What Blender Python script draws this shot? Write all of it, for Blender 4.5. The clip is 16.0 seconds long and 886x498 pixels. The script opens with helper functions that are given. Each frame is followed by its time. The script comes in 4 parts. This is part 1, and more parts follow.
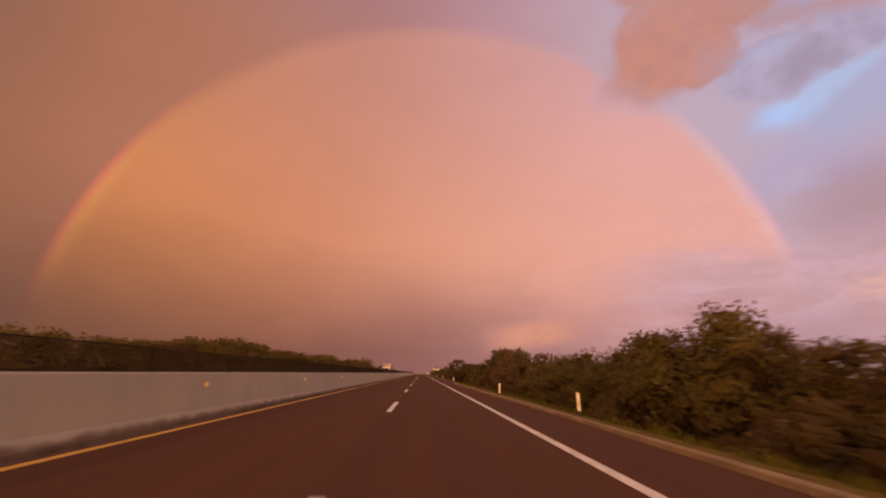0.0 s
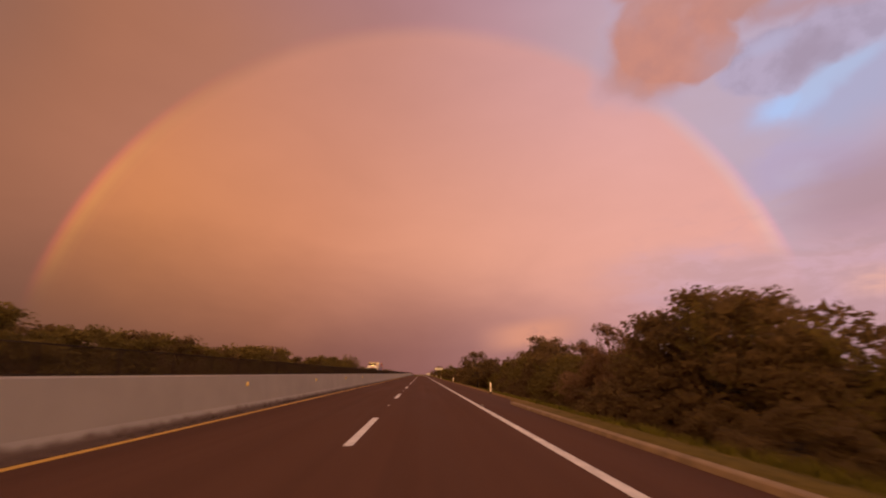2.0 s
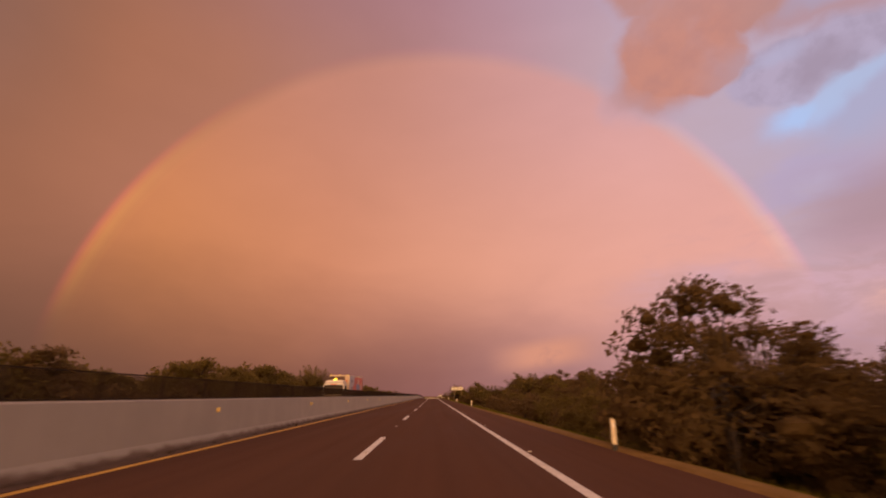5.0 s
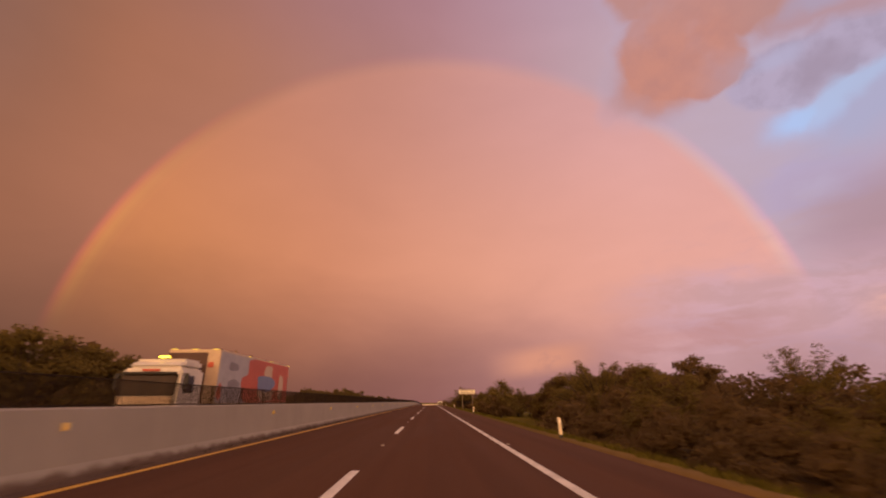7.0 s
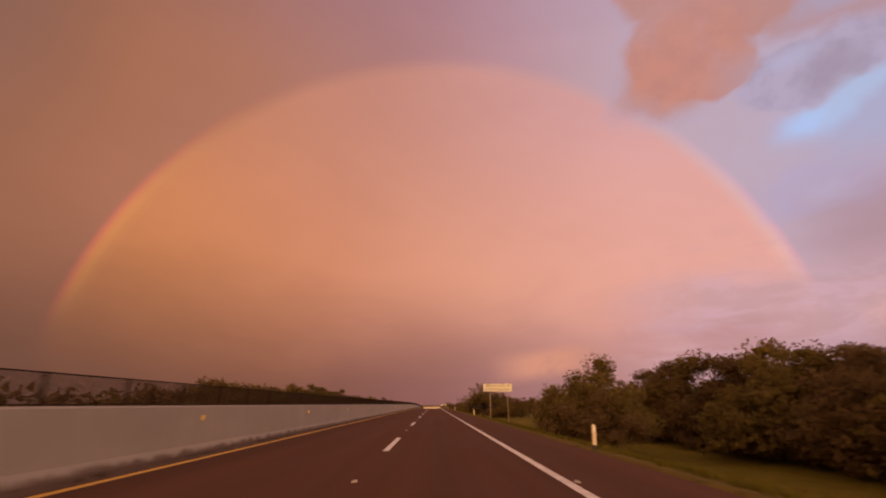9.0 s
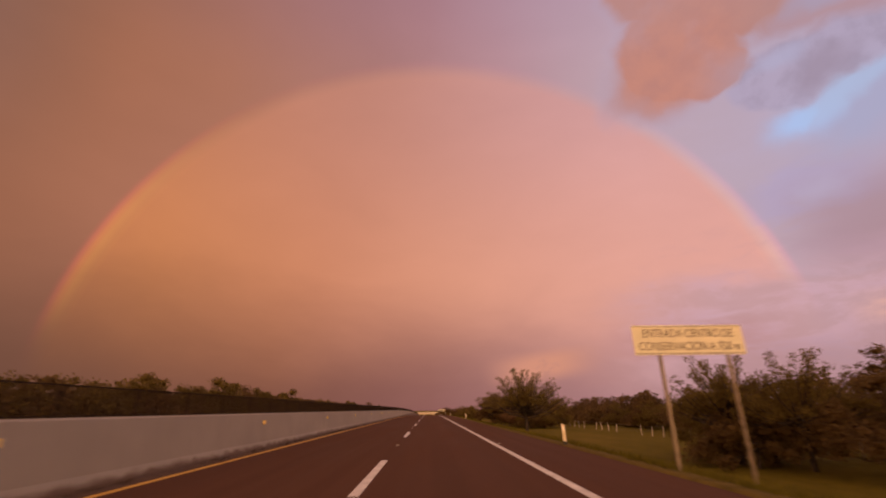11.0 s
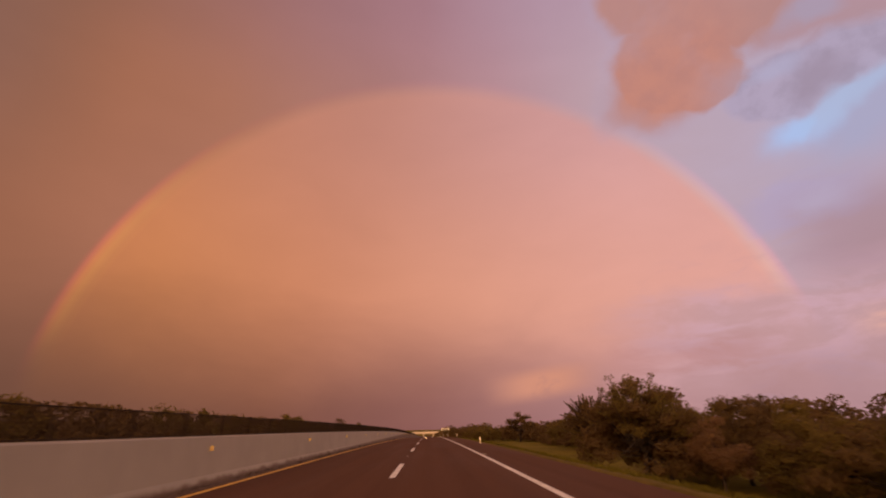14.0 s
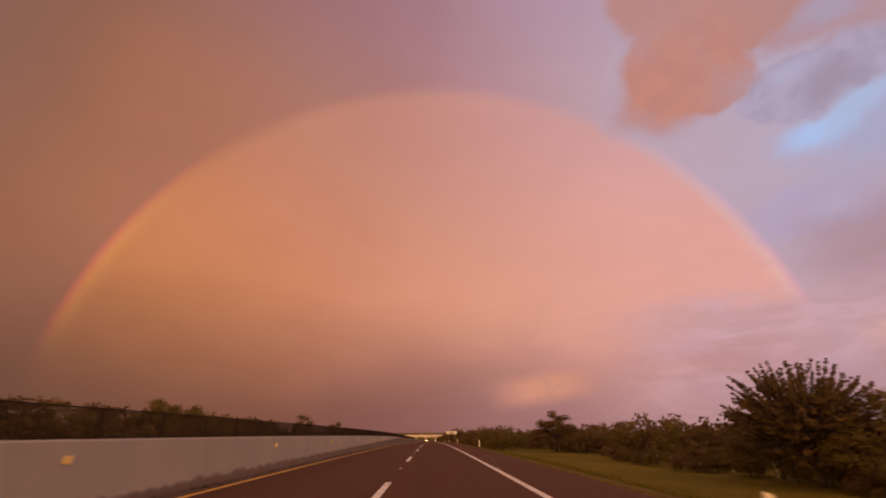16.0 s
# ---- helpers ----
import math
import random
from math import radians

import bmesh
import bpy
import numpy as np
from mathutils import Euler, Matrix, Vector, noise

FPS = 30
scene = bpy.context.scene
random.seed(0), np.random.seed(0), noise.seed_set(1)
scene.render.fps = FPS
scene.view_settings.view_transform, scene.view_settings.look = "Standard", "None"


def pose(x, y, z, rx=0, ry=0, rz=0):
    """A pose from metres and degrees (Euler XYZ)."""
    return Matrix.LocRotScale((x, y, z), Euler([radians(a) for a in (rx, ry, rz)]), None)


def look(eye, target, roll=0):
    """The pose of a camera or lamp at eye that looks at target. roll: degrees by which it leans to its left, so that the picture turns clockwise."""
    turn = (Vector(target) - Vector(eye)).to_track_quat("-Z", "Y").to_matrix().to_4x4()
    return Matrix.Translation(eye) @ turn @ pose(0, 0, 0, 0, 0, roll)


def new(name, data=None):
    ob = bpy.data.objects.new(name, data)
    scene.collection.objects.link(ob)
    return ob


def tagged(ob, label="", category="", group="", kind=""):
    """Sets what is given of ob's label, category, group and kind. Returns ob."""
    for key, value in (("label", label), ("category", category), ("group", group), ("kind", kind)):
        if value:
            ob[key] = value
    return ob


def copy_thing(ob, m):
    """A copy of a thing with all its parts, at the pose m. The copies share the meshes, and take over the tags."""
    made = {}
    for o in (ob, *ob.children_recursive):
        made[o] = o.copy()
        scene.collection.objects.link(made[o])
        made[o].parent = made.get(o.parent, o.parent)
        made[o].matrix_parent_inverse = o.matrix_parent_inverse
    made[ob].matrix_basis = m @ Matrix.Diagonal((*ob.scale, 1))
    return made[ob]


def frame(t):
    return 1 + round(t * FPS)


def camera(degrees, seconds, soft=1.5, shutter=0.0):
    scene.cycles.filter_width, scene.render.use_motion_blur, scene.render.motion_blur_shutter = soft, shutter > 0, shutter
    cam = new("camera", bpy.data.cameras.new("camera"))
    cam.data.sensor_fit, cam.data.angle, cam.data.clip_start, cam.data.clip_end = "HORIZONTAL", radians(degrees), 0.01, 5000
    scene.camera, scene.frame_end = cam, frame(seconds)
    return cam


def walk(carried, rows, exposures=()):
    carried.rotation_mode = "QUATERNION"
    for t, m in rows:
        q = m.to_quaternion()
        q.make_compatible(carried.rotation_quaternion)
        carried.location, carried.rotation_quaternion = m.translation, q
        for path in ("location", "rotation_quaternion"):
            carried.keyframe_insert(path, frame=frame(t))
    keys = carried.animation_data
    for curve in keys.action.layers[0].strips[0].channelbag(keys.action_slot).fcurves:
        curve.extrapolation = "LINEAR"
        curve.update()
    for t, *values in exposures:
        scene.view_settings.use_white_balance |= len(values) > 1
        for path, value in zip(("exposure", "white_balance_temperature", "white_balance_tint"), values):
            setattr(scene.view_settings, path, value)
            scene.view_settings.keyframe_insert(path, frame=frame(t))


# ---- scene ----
# ---------------------------------------------------------------- camera
cam = camera(90.4, 16.0, soft=2.0, shutter=0.33)


def view(x, y, z, pitch, roll, yaw):
    return pose(x, y, z, 90 + pitch, 0, yaw) @ pose(0, 0, 0, 0, 0, roll)


PATH = [
    (0.0, 1.013, 0.0, 1.21, 15.76, 0.75, -2.51),
    (0.5, 1.086, 9.41, 1.21, 15.62, 0.33, -2.66),
    (1.0, 1.117, 18.9, 1.21, 15.67, 0.22, -2.92),
    (1.5, 1.266, 27.88, 1.21, 15.56, -0.01, -2.99),
    (2.0, 1.249, 36.64, 1.21, 15.79, 0.12, -2.73),
    (2.5, 1.344, 45.43, 1.21, 16.23, 0.63, -2.32),
    (3.0, 1.418, 54.2, 1.21, 16.73, 0.75, -1.91),
    (3.5, 1.532, 62.9, 1.21, 17.11, 0.8, -1.41),
    (4.0, 1.528, 71.61, 1.21, 17.55, 0.47, -1.24),
    (6.5, 1.418, 115.79, 1.21, 19.08, -1.03, -1.9),
    (7.0, 1.404, 124.75, 1.21, 19.11, -0.38, -1.62),
    (7.5, 1.407, 133.9, 1.21, 19.31, -0.18, -1.43),
    (8.0, 1.358, 142.89, 1.21, 19.29, 0.2, -1.1),
    (8.5, 1.312, 151.82, 1.21, 19.35, 0.33, -1.03),
    (11.0, 1.134, 196.42, 1.21, 20.01, -0.77, -1.98),
    (11.5, 1.081, 205.41, 1.21, 20.31, -0.23, -1.91),
    (12.0, 1.082, 214.43, 1.21, 20.42, 0.13, -1.92),
    (12.5, 1.127, 223.54, 1.21, 20.62, 0.62, -1.54),
    (13.0, 1.034, 232.62, 1.21, 21.05, 0.2, -1.93),
    (13.5, 1.016, 241.62, 1.21, 21.56, -0.78, -2.11),
    (14.0, 0.989, 250.57, 1.21, 22.14, -1.38, -2.3),
    (14.5, 0.981, 259.47, 1.21, 22.47, -1.39, -2.23),
    (15.0, 1.005, 268.26, 1.209, 22.54, -1.07, -2.06),
    (15.5, 1.062, 276.89, 1.199, 22.48, -0.84, -1.93),
    (16.0, 1.126, 285.43, 1.178, 22.51, -0.37, -1.62),
]
walk(cam, [(t, view(*r)) for t, *r in PATH], [(0.0, 0.12), (4.0, 0.11), (8.5, 0.10), (11.0, 0.04), (16.0, 0.02)])


# ---------------------------------------------------------------- node helpers
class Graph:
    """A small wrapper to write node trees in a few lines."""

    def __init__(self, tree, keep=False):
        self.tree = tree
        if not keep:
            tree.nodes.clear()

    def node(self, kind, **settings):
        n = self.tree.nodes.new(kind)
        for key, value in settings.items():
            setattr(n, key, value)
        return n

    def link(self, a, b):
        self.tree.links.new(a, b)

    def put(self, socket, value):
        if hasattr(value, "is_output"):
            self.link(value, socket)
        elif isinstance(value, (tuple, list)) and len(value) == 3 and socket.type == "RGBA":
            socket.default_value = (*value, 1)
        else:
            socket.default_value = value

    def math(self, op, a, b=None, c=None, clamp=False):
        n = self.node("ShaderNodeMath", operation=op, use_clamp=clamp)
        for i, v in enumerate((a, b, c)):
            if v is not None:
                self.put(n.inputs[i], v)
        return n.outputs[0]

    def ramp(self, fac, stops, mode="LINEAR"):
        n = self.node("ShaderNodeValToRGB")
        n.color_ramp.interpolation = mode
        el = n.color_ramp.elements
        while len(el) < len(stops):
            el.new(0.5)
        for e, (p, col) in zip(el, stops):
            e.position = p
            e.color = (*col, 1) if isinstance(col, (tuple, list)) else (col, col, col, 1)
        self.put(n.inputs[0], fac)
        return n.outputs[0]

    def span(self, v, a, b, lo=0.0, hi=1.0, smooth=True):
        n = self.node("ShaderNodeMapRange")
        n.interpolation_type = "SMOOTHSTEP" if smooth else "LINEAR"
        n.clamp = True
        for i, x in enumerate((v, a, b, lo, hi)):
            self.put(n.inputs[i], x)
        return n.outputs[0]

    def mix(self, fac, a, b, blend="MIX"):
        n = self.node("ShaderNodeMix", data_type="RGBA", blend_type=blend)
        self.put(n.inputs[0], fac)
        self.put(n.inputs[6], a)
        self.put(n.inputs[7], b)
        return n.outputs[2]

    def noise(self, vec, scale, detail=4.0, rough=0.55, distort=0.0):
        n = self.node("ShaderNodeTexNoise")
        self.put(n.inputs["Vector"], vec)
        self.put(n.inputs["Scale"], scale)
        self.put(n.inputs["Detail"], detail)
        self.put(n.inputs["Roughness"], rough)
        self.put(n.inputs["Distortion"], distort)
        return n.outputs["Fac"]

    def mapped(self, vec, scale=(1, 1, 1), loc=(0, 0, 0)):
        n = self.node("ShaderNodeMapping")
        self.put(n.inputs["Vector"], vec)
        n.inputs["Scale"].default_value = scale
        n.inputs["Location"].default_value = loc
        return n.outputs[0]


# ---------------------------------------------------------------- sky and light
def lin(r, g, b):
    """A scene colour from its everyday 0 to 255 values."""
    return tuple(((c / 255 + 0.055) / 1.055) ** 2.4 for c in (r, g, b))


SUN_ELEVATION, SUN_AZIMUTH = 1.6, 181.0        # degrees; azimuth clockwise from +y: just behind the traveller
BOW = Vector((math.sin(0.017) * math.cos(0.010), math.cos(0.017) * math.cos(0.010), math.sin(0.010)))


def build_world():
    world = bpy.data.worlds.new("evening_sky")
    scene.world = world
    world.use_nodes = True
    g = Graph(world.node_tree)
    coord = g.node("ShaderNodeTexCoord").outputs["Generated"]
    xyz = g.node("ShaderNodeSeparateXYZ")
    g.link(coord, xyz.inputs[0])
    x, y, z = xyz.outputs
    az = g.math("MULTIPLY", g.math("ARCTAN2", x, y), 57.2958)
    el = g.math("MULTIPLY", g.math("ARCSINE", z), 57.2958)
    dot = g.node("ShaderNodeVectorMath", operation="DOT_PRODUCT")
    g.link(coord, dot.inputs[0])
    dot.inputs[1].default_value = BOW
    theta = g.math("MULTIPLY", g.math("ARCCOSINE", dot.outputs["Value"]), 57.2958)
    puff = g.noise(g.mapped(coord, (1, 1, 2.2)), 2.6, 5, 0.55, 0.3)
    fine = g.noise(g.mapped(coord, (1, 1, 3.0)), 7.0, 5, 0.6, 0.4)

    u = g.span(az, -48, 48, smooth=False)
    inside = g.ramp(u, [(0.0, (0.47, 0.175, 0.068)), (0.16, (0.570, 0.224, 0.091)), (0.35, (0.585, 0.244, 0.134)),
                        (0.55, (0.655, 0.308, 0.21)), (0.8, (0.725, 0.375, 0.310)), (1.0, (0.725, 0.39, 0.355))])
    # the rain veil is brightest a little above the ground and fades upwards
    inside = g.mix(g.span(el, 13, 42, 0.0, 0.85), inside, g.ramp(u, [(0.1, (0.46, 0.190, 0.108)), (0.45, (0.50, 0.245, 0.205)), (0.8, (0.56, 0.33, 0.36))]))
    outside = g.ramp(u, [(0.0, (0.325, 0.135, 0.074)), (0.2, (0.385, 0.170, 0.110)), (0.42, (0.41, 0.205, 0.175)),
                         (0.62, (0.45, 0.265, 0.285)), (0.82, (0.475, 0.37, 0.435)), (1.0, (0.45, 0.39, 0.51))])
    # lower on the open side the haze is greyer; high up it turns from brown to violet
    outside = g.mix(g.math("MULTIPLY", g.span(el, 25, 13), g.span(az, 20, 36)), outside, g.mix(g.span(az, 42, 50), lin(186, 163, 175), lin(173, 146, 152)))
    high = g.ramp(u, [(0.0, lin(134, 97, 85)), (0.2, lin(147, 106, 104)), (0.5, lin(160, 122, 132)), (0.72, lin(172, 146, 164)), (1.0, lin(176, 154, 174))])
    outside = g.mix(g.span(el, 35, 53), outside, high)
    outside = g.mix(g.math("MULTIPLY", g.span(el, 12, 36), g.span(az, -38, -54)), outside, lin(134, 97, 83))
    veil = g.span(theta, 40.4, 42.4)
    sky = g.mix(veil, inside, outside)
    # the bow: red outside, through orange and yellow to a faint green
    across = g.span(theta, 40.3, 42.9, smooth=False)
    hue = g.ramp(across, [(0.0, (0.0, 0.0, 0.0)), (0.22, (0.05, 0.026, 0.0)), (0.45, (0.21, 0.090, 0.0)), (0.62, (0.30, 0.080, 0.0)),
                          (0.78, (0.23, 0.024, 0.012)), (0.9, (0.05, 0.0, 0.004)), (1.0, (0.0, 0.0, 0.0))])
    strength = g.math("MULTIPLY", g.math("ADD", g.span(az, -22, -44, 0.16, 1.0), g.span(az, 24, 44, 0.0, 0.5)), g.math("MULTIPLY", g.span(el, 4, 12, 0.1, 1.0), g.span(el, 34, 14, 0.45, 1.0)))
    sky = g.mix(1.0, sky, g.mix(1.0, hue, strength, "MULTIPLY"), "ADD")
    # broken violet and blue cloud outside the bow on the right
    side = g.math("MULTIPLY", g.span(az, 24, 42), g.span(theta, 41.5, 45.0))
    drift = g.math("MULTIPLY", g.span(puff, 0.42, 0.62), side)
    sky = g.mix(g.math("MULTIPLY", drift, 0.25), sky, lin(176, 168, 198))
    wisp = g.math("ADD", g.math("ABSOLUTE", g.math("SUBTRACT", el, 20.5)), g.math("MULTIPLY", g.math("SUBTRACT", fine, 0.5), 9.0))
    sky = g.mix(g.math("MULTIPLY", g.math("MULTIPLY", g.span(wisp, 3.4, 0.5), g.span(az, 38, 42)), g.span(az, 53, 47, 0.0, 0.6)), sky, (0.42, 0.37, 0.56))
    belly = g.math("ADD", g.math("ABSOLUTE", g.math("SUBTRACT", el, 15.5)), g.math("MULTIPLY", g.math("SUBTRACT", puff, 0.5), 12.0))
    sky = g.mix(g.math("MULTIPLY", g.span(belly, 6.5, 0.2), g.span(az, 40, 47, 0.0, 0.55)), sky, (0.40, 0.26, 0.31))
    # dull band of rain above the ground
    low = g.span(g.math("ADD", el, g.math("MULTIPLY", puff, 5.0)), 2.0, g.span(az, -40, 20, 25.0, 17.0, smooth=False), 1.0, 0.0)
    dusk = g.ramp(u, [(0.0, (0.135, 0.066, 0.044)), (0.3, (0.185, 0.077, 0.052)), (0.5, (0.25, 0.110, 0.097)), (0.75, (0.39, 0.21, 0.215)), (1.0, (0.40, 0.25, 0.29))])
    sky = g.mix(low, sky, dusk)
    # lavender cloud that hides the foot of the bow
    foot = g.math("ADD", el, g.math("MULTIPLY", g.math("SUBTRACT", puff, 0.5), 10.0))
    cover = g.math("MULTIPLY", g.span(foot, 14.5, 10.5), g.math("MULTIPLY", g.span(az, 20, 36), g.span(foot, 1.0, 6.0)))
    sky = g.mix(g.math("MULTIPLY", cover, 0.85), sky, g.mix(g.span(fine, 0.38, 0.64), lin(190, 155, 160), lin(208, 172, 186)))
    sky = g.mix(g.math("MULTIPLY", g.span(az, 18, 34), g.span(el, 10, 3, 0.0, 0.6)), sky, (0.44, 0.265, 0.275))
    # broken low cloud to the right, warm tops and grey-violet bellies
    side = g.span(az, 14, 40)
    bar = g.math("ADD", g.math("ABSOLUTE", g.math("SUBTRACT", el, 7.0)), g.math("MULTIPLY", g.math("SUBTRACT", fine, 0.5), 5.0))
    sky = g.mix(g.math("MULTIPLY", g.span(bar, 2.6, 0.2), g.math("MULTIPLY", g.span(az, 20, 26), g.span(az, 42, 33, 0.0, 0.6))), sky, (0.47, 0.24, 0.23))
    bank = g.math("MULTIPLY", g.span(fine, 0.46, 0.70), g.math("MULTIPLY", side, g.span(el, 24, 10)))
    sky = g.mix(g.math("MULTIPLY", bank, 0.4), sky, g.mix(g.span(puff, 0.42, 0.60), (0.40, 0.27, 0.33), (0.62, 0.36, 0.33)))
    glow = g.math("MULTIPLY", g.span(g.math("ABSOLUTE", g.math("SUBTRACT", az, 14)), 8, 1), g.span(g.math("ABSOLUTE", g.math("SUBTRACT", el, g.math("ADD", 3.0, g.math("MULTIPLY", az, 0.13)))), 2.4, 0.4))
    sky = g.mix(g.math("MULTIPLY", g.math("MULTIPLY", glow, g.span(fine, 0.30, 0.50)), 0.95), sky, lin(206, 146, 122))
    bright = g.math("MULTIPLY", g.span(g.math("ABSOLUTE", g.math("SUBTRACT", az, 49)), 5, 1), g.span(g.math("ABSOLUTE", g.math("SUBTRACT", el, 8.4)), 2.2, 0.3))
    sky = g.mix(g.math("MULTIPLY", g.math("MULTIPLY", bright, g.span(fine, 0.34, 0.56)), 0.6), sky, lin(222, 172, 150))
    mottled = g.math("ADD", 0.89, g.math("MULTIPLY", puff, 0.2))
    sky = g.mix(1.0, sky, mottled, "MULTIPLY")
    sky = g.mix(1.0, sky, (1.065, 0.985, 0.975), "MULTIPLY")
    # overhead the warm cloud goes on
    sky = g.mix(g.span(el, 54, 74), sky, (0.64, 0.335, 0.255))
    # behind the traveller: the evening sky round the low sun, reddened by haze
    clear = g.node("ShaderNodeTexSky", sky_type="NISHITA")
    clear.sun_disc = False
    clear.sun_elevation, clear.sun_rotation = radians(SUN_ELEVATION), radians(SUN_AZIMUTH)
    clear.air_density, clear.dust_density = 1.4, 3.0
    back = g.span(y, 0.20, -0.35)
    warm = g.ramp(g.span(el, 0, 60, smooth=False), [(0.0, (2.6, 1.17, 0.45)), (0.3, (1.9, 0.89, 0.44)), (1.0, (0.64, 0.335, 0.255))])
    sky = g.mix(back, sky, g.mix(0.12, warm, clear.outputs[0]))
    bg = g.node("ShaderNodeBackground")
    g.link(sky, bg.inputs[0])
    bg.inputs[1].default_value = 1.0
    g.link(bg.outputs[0], g.node("ShaderNodeOutputWorld").inputs[0])


build_world()

sun = new("sun", bpy.data.lights.new("sun", "SUN"))
sun.data.energy = 0.9
sun.data.angle = radians(3.0)
sun.data.color = (1.0, 0.55, 0.26)
_e, _a = radians(SUN_ELEVATION), radians(SUN_AZIMUTH)
sun.matrix_world = look(Vector((math.sin(_a) * math.cos(_e), math.cos(_a) * math.cos(_e), math.sin(_e))) * 100, (0, 0, 0))


# ---------------------------------------------------------------- materials
def material(name, build, rough=0.8, bump=None, **inputs):
    """A principled material. build(g, coord) gives (colour, roughness or None, height or None)."""
    m = bpy.data.materials.new(name)
    m.use_nodes = True
    g = Graph(m.node_tree)
    coord = g.node("ShaderNodeTexCoord").outputs["Object"]
    b = g.node("ShaderNodeBsdfPrincipled")
    g.link(b.outputs[0], g.node("ShaderNodeOutputMaterial").inputs[0])
    colour, r, height = build(g, coord)
    g.put(b.inputs["Base Color"], colour)
    g.put(b.inputs["Roughness"], rough if r is None else r)
    for key, value in inputs.items():
        b.inputs[key.replace("_", " ")].default_value = value
    if height is not None:
        n = g.node("ShaderNodeBump")
        n.inputs["Strength"].default_value, n.inputs["Distance"].default_value = bump or (0.4, 0.01)
        g.link(height, n.inputs["Height"])
        g.link(n.outputs[0], b.inputs["Normal"])
    return m


def speckled(dark, light, scale=6.0, fine=40.0, rough=None):
    def build(g, c):
        big = g.noise(c, scale, 5, 0.6)
        small = g.noise(c, fine, 3, 0.6)
        v = g.math("ADD", g.math("MULTIPLY", big, 0.7), g.math("MULTIPLY", small, 0.3))
        col = g.mix(g.span(v, 0.32, 0.68), dark, light)
        return col, (None if rough is None else g.span(big, 0.3, 0.7, *rough)), small
    return build


def asphalt(g, c):
    lanes = g.noise(g.mapped(c, (1.6, 0.02, 1)), 1.0, 3, 0.5)
    patch = g.noise(g.mapped(c, (0.5, 0.06, 1)), 1.0, 4, 0.6)
    grit = g.noise(c, 60, 3, 0.7)
    v = g.math("ADD", g.math("MULTIPLY", lanes, 0.5), g.math("ADD", g.math("MULTIPLY", patch, 0.3), g.math("MULTIPLY", grit, 0.2)))
    col = g.mix(g.span(v, 0.3, 0.7), (0.077, 0.038, 0.024), (0.106, 0.052, 0.033))
    return col, g.span(patch, 0.3, 0.7, 0.74, 0.9), grit


def barrier_concrete(g, c):
    streak = g.noise(g.mapped(c, (1, 1.1, 0.5)), 1.0, 5, 0.6)
    cloud = g.noise(g.mapped(c, (1, 0.35, 0.8)), 1.0, 4, 0.55)
    grit = g.noise(c, 45, 3, 0.6)
    xyz = g.node("ShaderNodeSeparateXYZ")
    g.link(c, xyz.inputs[0])
    splash = g.math("ADD", xyz.outputs[2], g.math("MULTIPLY", g.noise(g.mapped(c, (1, 1.1, 1)), 2.0, 5, 0.7), -0.35))
    col = g.mix(g.span(g.math("ADD", g.math("MULTIPLY", streak, 0.5), g.math("MULTIPLY", cloud, 0.5)), 0.3, 0.7), (0.290, 0.274, 0.244), (0.340, 0.320, 0.284))
    col = g.mix(g.span(splash, 0.05, -0.09), col, (0.115, 0.080, 0.060))
    return col, None, grit


def leafy(dark, light):
    def build(g, c):
        own = g.node("ShaderNodeObjectInfo").outputs["Random"]
        isle = g.node("ShaderNodeNewGeometry").outputs["Random Per Island"]
        tuft = g.noise(c, 1.6, 4, 0.6)
        v = g.math("ADD", g.math("MULTIPLY", isle, 0.25), g.math("ADD", g.math("MULTIPLY", own, 0.45), g.math("MULTIPLY", tuft, 0.3)))
        return g.mix(v, dark, light), None, None
    return build


def leaf_material(name, dark, light, passing=0.58):
    """Thin leaves: light falls on them and partly through them."""
    m = material(name, leafy(dark, light), 0.8, Specular_IOR_Level=0.1)
    g = Graph(m.node_tree, keep=True)
    base = next(n for n in g.tree.nodes if n.type == "BSDF_PRINCIPLED")
    out = next(n for n in g.tree.nodes if n.type == "OUTPUT_MATERIAL")
    t = g.node("ShaderNodeBsdfTranslucent")
    g.link(base.inputs["Base Color"].links[0].from_socket, t.inputs[0])
    mix = g.node("ShaderNodeMixShader")
    mix.inputs[0].default_value = passing
    g.link(base.outputs[0], mix.inputs[1])
    g.link(t.outputs[0], mix.inputs[2])
    g.link(mix.outputs[0], out.inputs[0])
    return m


def meadow(g, c):
    big = g.noise(g.mapped(c, (0.25, 0.08, 1)), 1.0, 5, 0.6)
    mid = g.noise(c, 1.3, 5, 0.65)
    small = g.noise(c, 14, 4, 0.7)
    v = g.math("ADD", g.math("MULTIPLY", big, 0.4), g.math("ADD", g.math("MULTIPLY", mid, 0.3), g.math("MULTIPLY", small, 0.3)))
    xyz = g.node("ShaderNodeSeparateXYZ")
    g.link(c, xyz.inputs[0])
    edge = g.math("ADD", xyz.outputs[0], g.math("MULTIPLY", g.math("SUBTRACT", mid, 0.5), 3.0))
    dry = g.math("MULTIPLY", g.span(edge, 12.5, 6.2), g.span(xyz.outputs[0], 4.0, 5.0, 0.0, 0.7))
    lush = g.ramp(v, [(0.32, (0.075, 0.066, 0.009)), (0.5, (0.130, 0.108, 0.014)), (0.68, (0.205, 0.150, 0.028))])
    return g.mix(dry, lush, g.mix(small, (0.13, 0.094, 0.018), (0.21, 0.150, 0.034))), None, small


